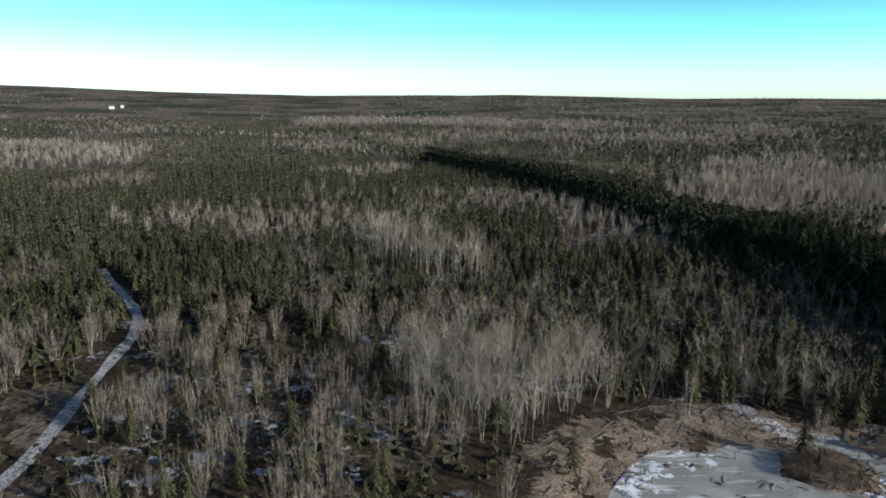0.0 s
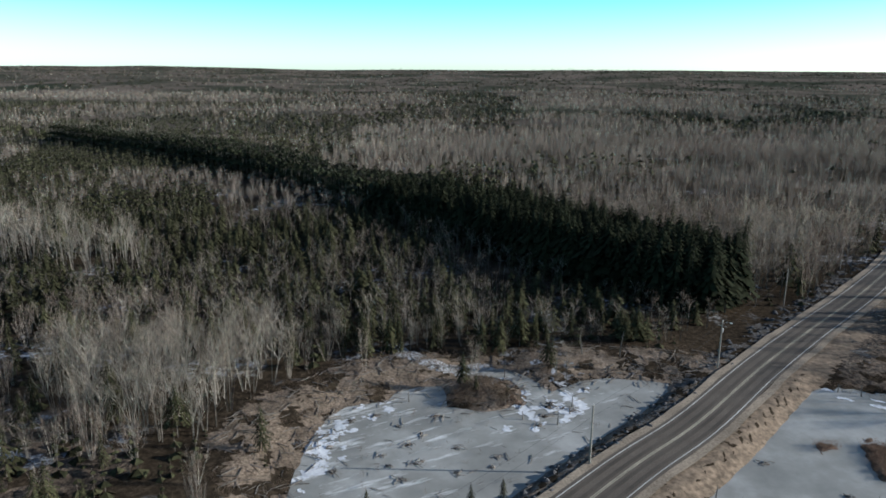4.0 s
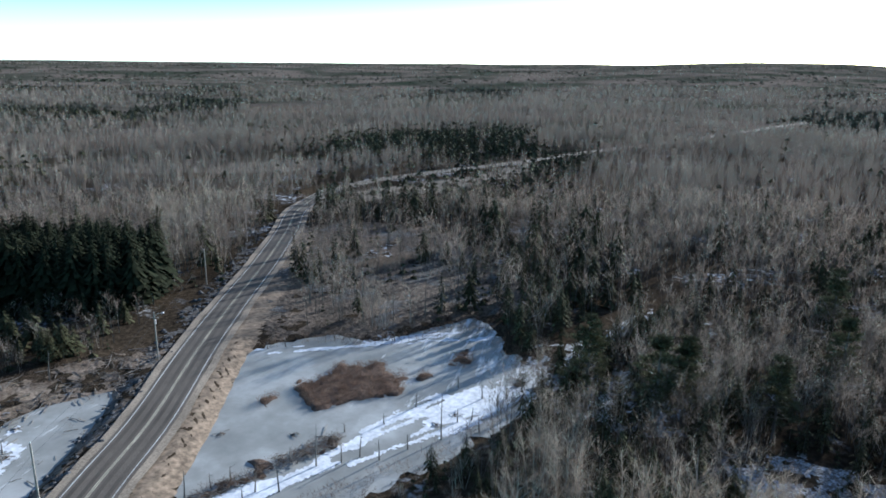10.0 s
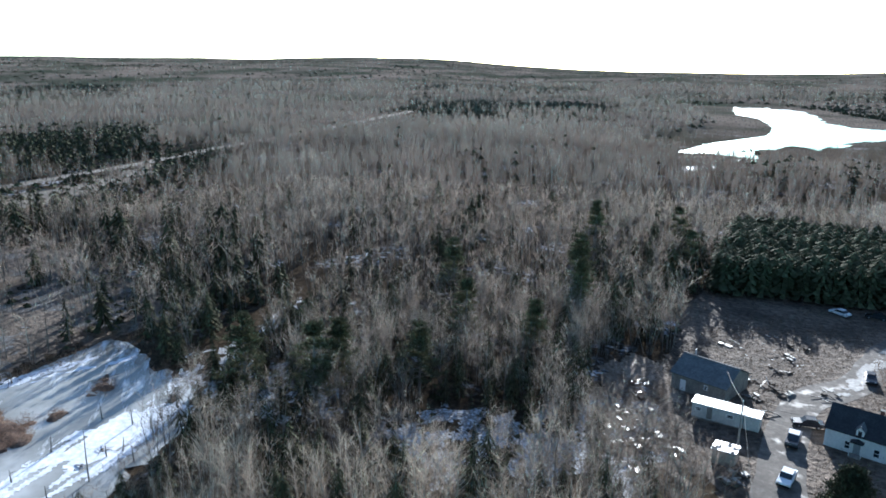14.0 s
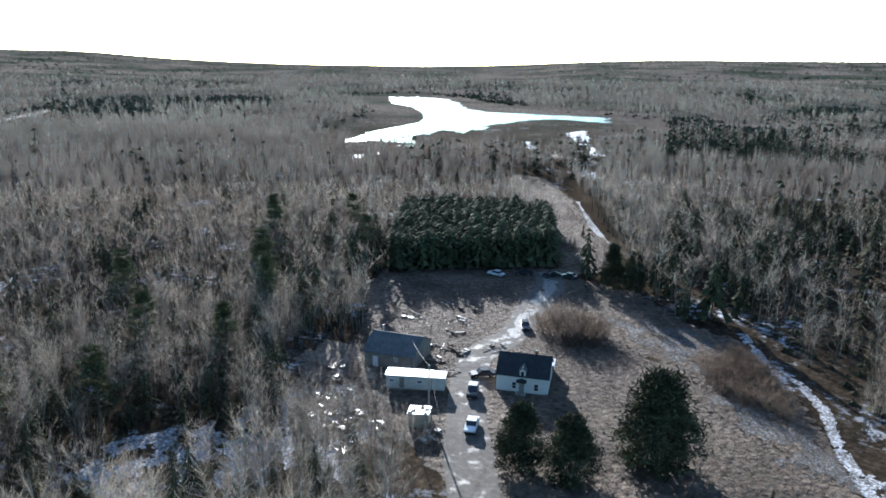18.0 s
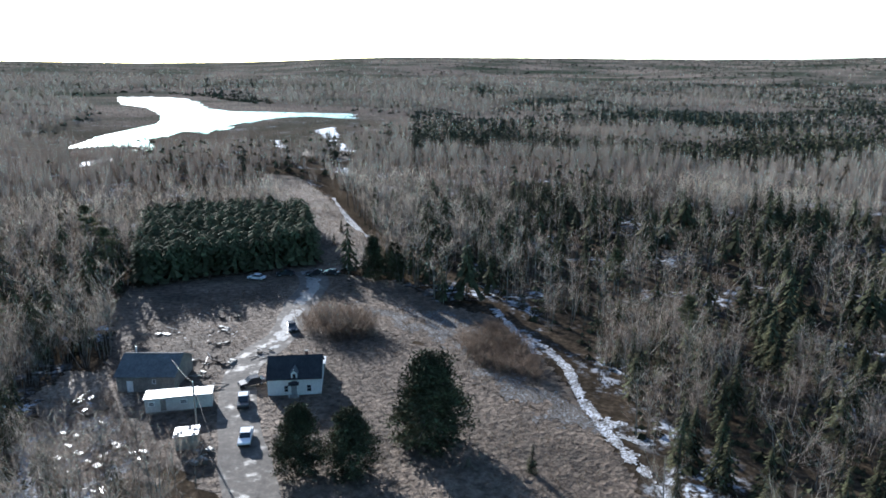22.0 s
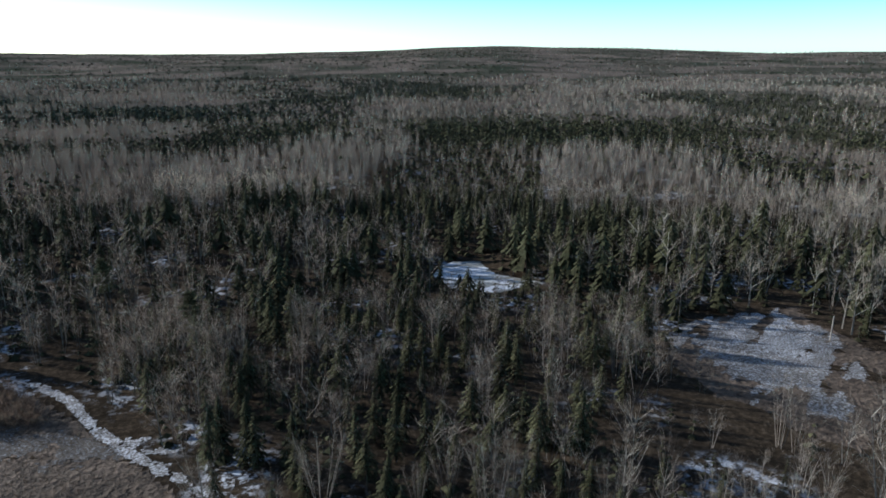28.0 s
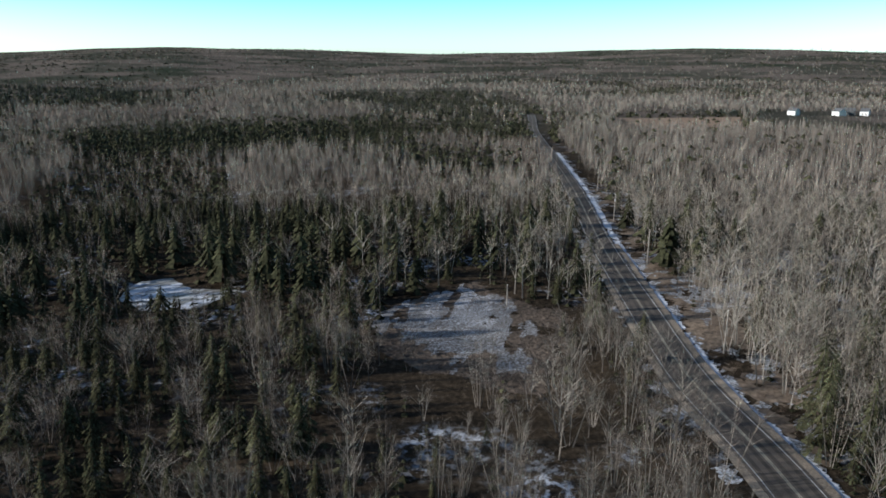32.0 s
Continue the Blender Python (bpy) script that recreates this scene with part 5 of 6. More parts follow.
ISLE_R = [(94, 60), (98, 58.5), (99, 56), (104, 55.5), (107, 55), (110, 53), (114, 52), (115.5, 47.5), (116, 44), (113.5, 40), (113, 37), (117, 35.5), (119, 32), (112, 34), (109, 37), (105, 36.8), (102, 40.5), (98, 43.5), (95.5, 47.5), (94.5, 52), (98, 51.5), (96.5, 54.5), (93.5, 58)]
ISLE_E = [(118.5, 32.5), (123.2, 32), (125.6, 29.2), (122.3, 27.6), (118, 29.4)]
ISLE_L = [(51, 96), (56, 102), (60, 104), (62, 101), (63, 96), (64, 93), (63, 91), (59, 90.5), (54, 93)]
DEBRIS_R = [(66, 54), (71, 53), (75, 50), (79, 48), (82, 46), (86, 44.5), (89, 41), (86, 40), (81, 43), (76, 46), (70, 50), (65, 52)]


def island(name, poly, top, seed, label):
    d_poly = [(x, y) for x, y in poly]
    p = np.array(poly, float)
    lo, hi = p.min(0) - 1, p.max(0) + 1
    n0, n1 = int((hi[0] - lo[0]) / 0.7) + 2, int((hi[1] - lo[1]) / 0.7) + 2
    X, Y = np.meshgrid(np.linspace(lo[0], hi[0], n0), np.linspace(lo[1], hi[1], n1))
    d = -signed(X.ravel(), Y.ravel(), d_poly) + 3.2 * (vnoise(X, Y, 1.5, seed).ravel() - 0.56) + 3.0 * (vnoise(X, Y, 3.2, seed + 5).ravel() - 0.55) + 1.5 * (vnoise(X, Y, 1.0, seed + 3).ravel() - 0.5)
    Z = np.clip(d * 0.3 - 0.12, -0.3, top) + 0.5 * (vnoise(X, Y, 1.6, seed + 1).ravel() - 0.5) * (d > 0.3)
    i = (np.arange(n1 - 1)[:, None] * n0 + np.arange(n0 - 1)[None, :]).ravel()
    return tagged(mesh_object(name, np.stack([X.ravel(), Y.ravel(), Z], 1), np.stack([i, i + 1, i + n0 + 1, i + n0], 1), [M_BOG], smooth=True), label, "island", kind="structure")


island("ground_islet", ISLE_R, 0.35, 70, "low brown boggy islet in the frozen pond")
island("ground_islet", ISLE_E, 0.4, 76, "small brushy hummock in the frozen pond")
island("ground_islet", ISLE_L, 0.5, 72, "low islet with brush and slash in the pond")
island("ground_islet", DEBRIS_R, 0.3, 74, "old beaver dam of mud and sticks")
for nm, poly, n, hh, mt, seed, lab in (("islet_brush", ISLE_R, 2200, 0.75, M_HEATH, 80, "reddish-brown leatherleaf brush on a boggy islet"), ("hummock_brush", ISLE_E, 110, 0.8, M_HEATH, 120, "reddish-brown brush on a small hummock"), ("islet_brush", ISLE_L, 420, 1.2, M_BRUSH, 81, "brown brush and dead stems on an islet"),
                                       ("dam_brush", DEBRIS_R, 420, 0.7, M_BRUSH, 82, "sticks and brush of an old beaver dam"), ("shore_brush", SHORE_L, 3400, 0.95, M_BRUSH, 83, "dense brown shoreline brush and slash"),
                                       ("bank_brush", BANK_R, 70, 0.4, M_TUFT, 84, "tufts of dead grass on the road bank"), ("yard_brush", [(72, -44), (90, -40), (104, -56), (98, -64), (86, -58), (74, -56)], 420, 1.4, M_BRUSH, 85, "bare brown brush around the yard"),
                                       ("field_brush", [(59, -111), (57, -124), (44, -114), (39, -104), (51, -104)], 620, 1.9, M_BRUSH, 86, "thicket of bare brown shrubs at the field edge"),
                                       ("field_brush", FIELD, 1500, 1.2, M_BRUSH, 87, "scattered brown brush on an old field"), ("field_grass", YARD, 15000, 0.36, M_TUFT, 88, "tufts of long dead grass"), ("yard_brush", SCRAP_YARD, 420, 0.8, M_BRUSH, 104, "brown weeds and brush around the scrap"), ("field_brush", [(92, -103), (93, -111), (82, -113), (75, -106), (81, -100)], 260, 3.0, M_BRUSH, 105, "dark bare bushes behind the house"), ("field_grass", FIELD_S, 5000, 0.36, M_TUFT, 106, "tufts of long dead grass"), ("yard_brush", YARD_END, 260, 1.1, M_BRUSH, 97, "brown brush below the planted pines"), ("yard_brush", YARD, 900, 0.8, M_BRUSH, 93, "low brown brush and weeds in the yard"),
                                       ("shore_brush", [(120, 76), (134, 60), (132, 50), (154, 34), (138, 22), (124, 12), (106, 8), (84, 18), (66, 32), (56, 48), (70, 40), (84, 30), (104, 20), (118, 18), (136, 30), (128, 42), (120, 52), (122, 60), (112, 74)], 1100, 1.1, M_BRUSH, 95, "brown brush along the pond edge"), ("road_brush", side_strip(ROAD, 5, 9, 7.0, 24.0), 900, 1.0, M_BRUSH, 109, "brown brush beside the road"), ("clearing_brush", CLEARING, 700, 0.55, M_BRUSH, 89, "low brown brush in a clearing")):
    fx, fy = fill(poly, n, seed)
    if nm == "shore_brush":
        k_ = (signed(fx, fy, POND_L) > 0.3) & (seg_dist(fx, fy, ROAD) > 9)
        fx, fy = fx[k_], fy[k_]
    if poly is YARD:
        k_ = (seg_dist(fx, fy, DRIVE) > 4) & ((nm == "field_grass") | (vnoise(fx, fy, 6, 94) > 0.5))
        fx, fy = fx[k_], fy[k_]
    if nm == "islet_brush":
        k_ = -signed(fx, fy, poly) + 3.2 * (vnoise(fx, fy, 1.5, 70 if poly is ISLE_R else 72) - 0.56) + 3.0 * (vnoise(fx, fy, 3.2, 75 if poly is ISLE_R else 77) - 0.55) > 0.2
        fx, fy = fx[k_], fy[k_]
    zz = np.maximum(land(fx, fy), 0.05)
    scatter(nm, TUFTS if nm == "field_grass" else BRUSH, fx, fy, hh * (0.5 + 0.9 * br.random(len(fx))), np.full(len(fx), 1.1), [mt, mt], z=zz, label=lab, category="brush")
fx, fy = fill(SHORE_L, 1300, 90)
k_ = (signed(fx, fy, POND_L) > -1.5) & (seg_dist(fx, fy, ROAD) > 8)
scatter("slash_logs", LOGS, fx[k_], fy[k_], 1.0 + 2.5 * br.random(k_.sum()), np.ones(k_.sum()), [M_LOG], z=np.maximum(land(fx[k_], fy[k_]), 0.05), label="grey drift logs and slash along the shore", category="slash")
fx, fy = fill(POND_L, 130, 110)
scatter("pond_debris", BRUSH, fx, fy, 0.3 + 0.35 * br.random(len(fx)), np.full(len(fx), 2.2), [M_BRUSH, M_BRUSH], z=np.full(len(fx), 0.02), label="dead brush frozen into the pond ice", category="brush")
fx, fy = fill(POND_L, 70, 111)
scatter("pond_logs", LOGS, fx, fy, 0.8 + 1.8 * br.random(len(fx)), np.ones(len(fx)), [M_LOG], z=np.full(len(fx), 0.02), label="grey sticks frozen into the pond ice", category="slash")
fx, fy = fill(DEBRIS_R, 160, 91)
scatter("dam_sticks", LOGS, fx, fy, 0.8 + 1.6 * br.random(len(fx)), np.ones(len(fx)), [M_LOG], z=np.full(len(fx), 0.3), label="grey sticks piled on the old dam", category="slash")

rocks = Geo()
fx, fy = fill(BANK_L, 520, 92)
fz = land(fx, fy)
for x_, y_, z_ in zip(fx, fy, fz):
    q_ = 0.25 + 0.45 * br.random()
    rocks.lump(br, x_, y_, z_, q_, q_ * (0.7 + 0.5 * br.random()), q_ * 0.8)
tagged(part("riprap", rocks, M_ROCK), "dark rocks dumped along the road bank", "rocks", kind="stuff")

# ---- single trees ----
def hero_bare(name, seed, bark, twigs, stems=1, lean=0.2):
    r = np.random.default_rng(seed)
    wood, fine = Geo(), []
    for s in range(stems):
        az0 = 2 * math.pi * (s + r.random()) / stems
        tilt = r.normal(size=2) * 0.03 if stems == 1 else np.array([math.cos(az0), math.sin(az0)]) * lean * (0.3 + r.random())
        base = np.array([*(tilt * 0.15), -0.03])
        top = np.array([base[0] + tilt[0], base[1] + tilt[1], 0.82 + 0.12 * r.random()])
        mid = (base + top) / 2 + np.array([*(r.normal(size=2) * 0.012), 0])
        rad = 0.010 if stems == 1 else 0.005
        wood.tube([base, mid, top], [rad, rad * 0.7, rad * 0.2], 5)
        for k in range(16 if stems == 1 else 5):
            u = (0.2 if stems == 1 else 0.4) + 0.6 * r.random() ** 0.8
            b = base + (top - base) * u
            az, ln = r.random() * 6.283, (0.24 if stems == 1 else 0.1) * (0.5 + 0.8 * r.random()) * (1.3 - 0.8 * u)
            t = b + np.array([math.cos(az) * ln, math.sin(az) * ln, min(ln * (1.0 + 1.1 * r.random()), 0.97 - b[2])])
            m = (b + t) / 2 + np.array([math.cos(az), math.sin(az), -0.5]) * ln * 0.1
            wood.tube([b, m, t], [rad * 0.34, rad * 0.22, rad * 0.1], 3)
            q = 22 if stems == 1 else 28
            v = 0.25 + 0.75 * r.random(q)
            tb = b + (t - b) * v[:, None]
            out = (t - b) / (np.linalg.norm(t - b) + 1e-9) * [1, 1, 0.4]
            d = r.normal(size=(q, 3)) * 0.55 + out * 0.5 + [0, 0, 0.75]
            d /= np.linalg.norm(d, axis=1)[:, None]
            fine.append(slivers(tb, tb + d * (0.13 * (0.4 + 0.9 * r.random(q)))[:, None], 0.0036, r))
    tree = new(name)
    part("trunk", wood, bark, tree)
    part("crown", Geo().tris(np.concatenate(fine)), twigs, tree)
    return tree


def hero_clump(name, seed, bark, twigs, stems=12, lean=0.22, fine=0.0062, loose=0.17, reach=1.0):
    r = np.random.default_rng(seed)
    tri, mat = fan_template(stems, 560, r, lean, 0.01, fine, loose, reach)
    tree, wood = new(name), Geo()
    for a, b, c in tri[mat == 0]:
        wood.tube([(a + b) / 2, (a + b) / 4 + c / 2 + r.normal(size=3) * 0.006, c], [0.0042, 0.003, 0.001], 4)
    part("trunk", wood, bark, tree)
    part("crown", Geo().tris(tri[mat == 1]), twigs, tree)
    return tree


def hero_spruce(name, seed, width=0.17):
    r = np.random.default_rng(seed)
    tree = new(name)
    part("trunk", Geo().tube([(0, 0, -0.03), (0, 0, 0.5), (0, 0, 0.97)], [0.013, 0.008, 0.002], 5), M_BARK, tree)
    tri, _ = spruce_template(17, 11, r, width, wide=0.5, droop=0.4)
    tri2, _ = spruce_template(15, 9, r, width * 0.8, wide=0.4, droop=0.7)
    part("crown", Geo().tris(np.concatenate([tri[2:], tri2[2:]])), M_FIR, tree)
    return tree


def hero_pine(name, seed, width=0.42, low=0.25, tufts=90, dome=0.75, plate=0.022):
    """A pine with limbs that carry tufts of needles, round-topped and uneven."""
    r = np.random.default_rng(seed)
    wood, fine = Geo().tube([(0, 0, -0.03), (0.01, 0, 0.5), (0.0, 0.01, 0.95)], [0.02, 0.014, 0.003], 6), []
    for k in range(tufts):
        u = low + (0.97 - low) * r.random() ** 0.8
        s = (u - low) / (1 - low)
        rad = width * (math.sin(math.pi * (0.18 + 0.78 * s)) ** dome) * (0.3 + 0.8 * r.random()) * (1.15 - 0.7 * s)
        az = r.random() * 6.283
        b = np.array([0, 0, u - 0.06])
        t = np.array([math.cos(az) * rad, math.sin(az) * rad, u + 0.04 * r.normal()])
        if k % 3 == 0:
            wood.tube([b, t], [0.006, 0.002], 3)
        q = 44
        c = t * [0.8, 0.8, 1] + r.normal(size=(q, 3)) * [0.045, 0.045, plate]
        d = r.normal(size=(q, 3)) + [0, 0, 0.5]
        d /= np.linalg.norm(d, axis=1)[:, None]
        fine.append(slivers(c, c + d * (0.04 + 0.03 * r.random(q))[:, None], 0.018, r))
    tree = new(name)
    part("trunk", wood, M_BARK, tree)
    part("crown", Geo().tris(np.concatenate(fine)), M_PINE, tree)
    return tree


def hero_white_pine(name, seed, width=0.24, low=0.3):
    """A tall pine with flat plates of needles on uneven whorls of limbs."""
    r = np.random.default_rng(seed)
    wood, fine = Geo().tube([(0, 0, -0.03), (0.01, 0, 0.5), (0.0, 0.01, 0.97)], [0.017, 0.012, 0.002], 6), []
    whorls = 12
    for k in range(whorls):
        u = low + (0.95 - low) * k / (whorls - 1) + 0.012 * r.normal()
        reach = width * (1.0 - 0.8 * (k / (whorls - 1)) ** 1.6) * (0.65 + 0.5 * r.random())
        for j in range(5):
            if r.random() < 0.22:
                continue
            az, ln = 2 * math.pi * (j + 0.8 * r.random()) / 5, reach * (0.5 + 0.7 * r.random())
            way = np.array([math.cos(az), math.sin(az), 0.12 + 0.25 * k / whorls])
            wood.tube([(0, 0, u - 0.015), tuple(np.array([0, 0, u - 0.015]) + way * ln)], [0.005, 0.0015], 3)
            for c in np.linspace(0.45, 1.0, 4):
                q = 16
                p = np.array([0, 0, u]) + way * ln * c + r.normal(size=(q, 3)) * [0.022, 0.022, 0.007]
                d = r.normal(size=(q, 3)) * [0.8, 0.8, 0.35] + way * 0.5 + [0, 0, 0.45]
                d /= np.linalg.norm(d, axis=1)[:, None]
                fine.append(slivers(p, p + d * (0.035 + 0.025 * r.random(q))[:, None], 0.014, r))
    tree = new(name)
    part("trunk", wood, M_BARK, tree)
    part("crown", Geo().tris(np.concatenate(fine)), M_WHITE_PINE, tree)
    return tree


BASES = {"bare": [hero_clump("hardwood_tree", 100 + k, M_BARK, M_TWIG, 7 + k, 0.28, 0.0036, 0.55, 0.62) for k in range(3)] + [hero_bare("hardwood_tree", 106 + k, M_BARK, M_TWIG) for k in range(2)], "pale": [hero_clump("aspen_tree", 110 + k, M_BIRCH, M_PALE, 5 + k, 0.22, 0.0036, 0.5, 0.65) for k in range(2)] + [hero_bare("aspen_tree", 116 + k, M_BIRCH, M_PALE) for k in range(2)],
         "clump": [hero_clump("birch_clump", 120 + k, M_BIRCH, M_RED) for k in range(4)], "spruce": [hero_spruce("spruce_tree", 130 + k) for k in range(3)],
         "pine": [hero_pine("pine_tree", 140 + k, 0.46, 0.05, 270, 0.5) for k in range(3)], "tall_pine": [hero_white_pine("white_pine_tree", 150 + k, 0.25 - 0.03 * k, 0.28 + 0.06 * k) for k in range(4)]}
LABELS = {"bare": "leafless grey hardwood tree with fine spreading twigs", "pale": "leafless pale-barked aspen tree with upright limbs", "clump": "multi-stemmed young birch with white stems and reddish twigs",
          "spruce": "narrow dark green spruce tree with drooping boughs", "pine": "rounded dark green pine tree beside the yard", "tall_pine": "tall ragged white pine above the bare woods"}
FIRST = set()


def plant(kind, k, x, y, h, wide=1.0, turn=0.0, label=""):
    src = BASES[kind][k % len(BASES[kind])]
    m = pose(x, y, soil(x, y), 0, 0, turn) @ Matrix.Diagonal((h * wide, h * wide, h, 1))
    if src.name in FIRST:
        ob = copy_thing(src, m)
    else:
        FIRST.add(src.name)
        ob = src
    ob.matrix_basis = m
    return tagged(ob, label or LABELS[kind], "tree", {"bare": "hardwoods near the ponds", "pale": "aspens near the ponds", "clump": "young birches", "spruce": "spruces", "pine": "yard pines", "tall_pine": "white pines"}[kind])


hr = np.random.default_rng(17)
BUSHES = ((85, -105, 6.5), (89, -107, 5.5), (81, -103, 5.0), (82, -108, 5.0), (79, -111, 4.0))
for i, (x, y, h, kind) in enumerate(HERO_SPOTS):
    if kind == "spruce" and inside(np.array([x]), np.array([y]), [(20, 40), (60, 56), (69, 46), (96, 27), (124, 17), (112, 0), (60, 6)])[0]:
        h, kind = h * 0.5, "bare"
    plant(kind, int(hr.integers(0, 9)), float(x), float(y), float(h), 0.85 + 0.35 * float(hr.random()), float(hr.random() * 360))
for i, (x, y, h, w) in enumerate(((57, -62.5, 9.5, 0.95), (51, -66, 9.0, 1.1), (45.5, -77.5, 13.5, 1.15), (97, -137, 10.5, 0.8), (92, -139, 9.5, 0.8))):
    plant("pine", i, x, y, h, w, 70 * i)
for i, (x, y, h, w) in enumerate(((104, 5.5, 16.4, 1.0), (99, -5, 16.5, 1.15), (103, -9, 15, 1.1), (172, -86, 18, 0.9), (141, -67, 17, 1.2), (170, -110, 16, 1.0), (20, -128, 12, 1.0), (40, -150, 13, 1.0), (150, -40, 15, 1.1), (118, -34, 16, 1.0), (109, -44, 14, 1.1), (125, -60, 16, 0.9), (104, -22, 13, 1.2), (148, -100, 15, 1.0))):
    plant("tall_pine", i, x, y, h, w, 50 * i)
for i, (x, y, h) in enumerate(BUSHES):
    plant("bare", i, x, y, h, 1.9, 55 * i, "spreading leafless bush behind the white cottage")
for i, (x, y, h) in enumerate(((30, -78, 4.6), (12, -92, 9.5), (8, -88, 10.5), (2, -86, 9), (39, 66.5, 6.0), (42.5, 64.5, 5.5), (28, 74, 4.5), (160, -182, 5), (126, -158, 4), (134, -172, 4.5), (-96, -84, 6), (-99, -90, 5.5), (-112, -104, 7.5), (-115, -107, 8), (-110, -110, 7), (57.5, 97, 3.5))):
    plant("spruce", i, x, y, h, 1.1, 40 * i)


# ---- dead wood on the ponds ----
def snag(x, y, h, seed, z=0.0, lean=0.06, limbs=4):
    r = np.random.default_rng(seed)
    s = thing("dead_snag", x, y, z - 0.15, float(r.random() * 360), "bare grey dead tree trunk standing in the ice", "snag", "snags in the pond")
    top = (lean * h * r.normal(), lean * h * r.normal(), h)
    part("trunk", Geo().tube([(0, 0, 0), (top[0] * 0.4, top[1] * 0.6, h * 0.5), top], [0.13, 0.09, 0.03], 5), M_DEAD, s)
    for k in range(limbs):
        u = 0.35 + 0.55 * r.random()
        b = Vector(top) * u
        a, ln = r.random() * 6.28, 0.35 + 0.5 * r.random()
        part("branch", Geo().tube([b, b + Vector((math.cos(a) * ln, math.sin(a) * ln, 0.3 * ln))], [0.035, 0.012], 3), M_DEAD, s)
    return s


SNAGS = [(110, 28, 3.2), (101, 33, 2.8), (92, 26, 7.5), (107, 23, 2.8), (99, 23, 2.5), (98, 25, 2.2), (88, 30, 2.5), (84, 36, 3.6), (82, 38, 3.2), (80, 41, 6.5), (80, 45, 2.5), (73, 43, 4.5), (72, 46, 3.0), (69, 46, 2.5), (71, 52, 2.5), (105, 20, 2.4), (108, 19, 2.6), (84, 33, 3.5), (85, 26, 2.8), (74, 51, 1.8), (90, 41, 1.6), (94, 36, 2.0), (112, 17, 3), (103, 19, 2), (96, 21, 2.5), (118, 66, 2.2), (116, 69, 1.8), (124, 58, 2.0), (127, 46, 2.2), (64, 82, 2.2), (70, 86, 2.5), (68, 84, 1.8), (60, 86, 1.6), (46, 100, 2.0), (31, 93, 1.5), (74, 96, 5.0), (90, 97, 5.5), (66, 101, 4.5), (58, 103, 4.0), (84, 101, 4.0), (68, 54, 4.2)]
for i, (x, y, h) in enumerate(SNAGS):
    snag(x, y, h, 200 + i, max(0.1, soil(x, y)), 0.05, 3 + i % 4)


def stick_heap(x, y, w, h, seed, name="stick_heap", label="low heap of sticks and mud frozen into the ice"):
    r = np.random.default_rng(seed)
    s = thing(name, x, y, max(0.0, soil(x, y)), 0, label, "heap", "heaps on the ice")
    for k in range(3):
        part("mound", Geo().lump(r, r.normal() * w * 0.45, r.normal() * w * 0.3, -0.05, w * (0.25 + 0.35 * r.random()), w * (0.2 + 0.25 * r.random()), h * (0.4 + 0.5 * r.random())), M_HEAP, s)
    for k in range(6):
        a, b = r.random() * 6.28, r.normal(size=2) * w * 0.5
        d = Vector((math.cos(a), math.sin(a), 0.12 * r.normal())) * w * (0.5 + 0.6 * r.random())
        c = Vector((b[0], b[1], 0.08 + 0.3 * h * r.random()))
        part("stick", Geo().tube([c - d, c + d * 0.2 + Vector((0, 0, 0.08)), c + d], [0.06, 0.05, 0.02], 3), M_LOG, s)
    for k in range(3):
        a = r.random() * 6.28
        p = Vector((math.cos(a) * w * 0.8, math.sin(a) * w * 0.6, 0.05))
        part("stick", Geo().tube([p, Vector((-p.x * 0.2, -p.y * 0.3, h * (0.8 + 0.5 * r.random())))], [0.05, 0.02], 3), M_LOG, s)
    return s


for i, (x, y, w, h) in enumerate(((125, 31, 2.2, 0.7), (84, 59, 0.9, 0.25), (87, 42, 2.4, 1.1), (83, 44, 1.0, 0.4), (115, 18, 1.8, 0.8), (87, 48, 0.8, 0.35), (29, 92, 0.8, 0.25), (35, 98, 0.9, 0.3), (39, 98, 0.9, 0.35), (41, 93, 0.6, 0.2), (43, 89, 0.8, 0.25), (40, 87, 0.9, 0.3), (35, 86, 0.6, 0.2), (48, 93, 1.3, 0.3), (39, 82, 1.3, 0.3), (48, 76, 0.5, 0.15), (50, 78, 0.7, 0.25), (43, 77, 0.8, 0.2), (50, 69, 0.8, 0.2), (35, 79, 0.9, 0.25), (27, 85, 0.9, 0.35), (46, 83, 0.9, 0.2), (35, 83, 0.7, 0.2), (67, 88, 1.6, 0.5), (69, 85, 1.4, 0.4), (64, 85, 1.2, 0.35), (76, 90, 0.9, 0.3), (61, 83, 0.9, 0.3), (100, 26, 0.8, 0.35), (96, 28, 0.7, 0.3))):
    stick_heap(x, y, w, h, 300 + i)
stump = thing("tree_stump", 38, -75, soil(38, -75), 20, "dark old tree stump in the shaded grass", "stump")
part("stump_body", Geo().tube([(0, 0, -0.1), (0, 0, 0.5), (0.05, 0, 1.3)], [0.42, 0.33, 0.3], 8), M_HEAP, stump)


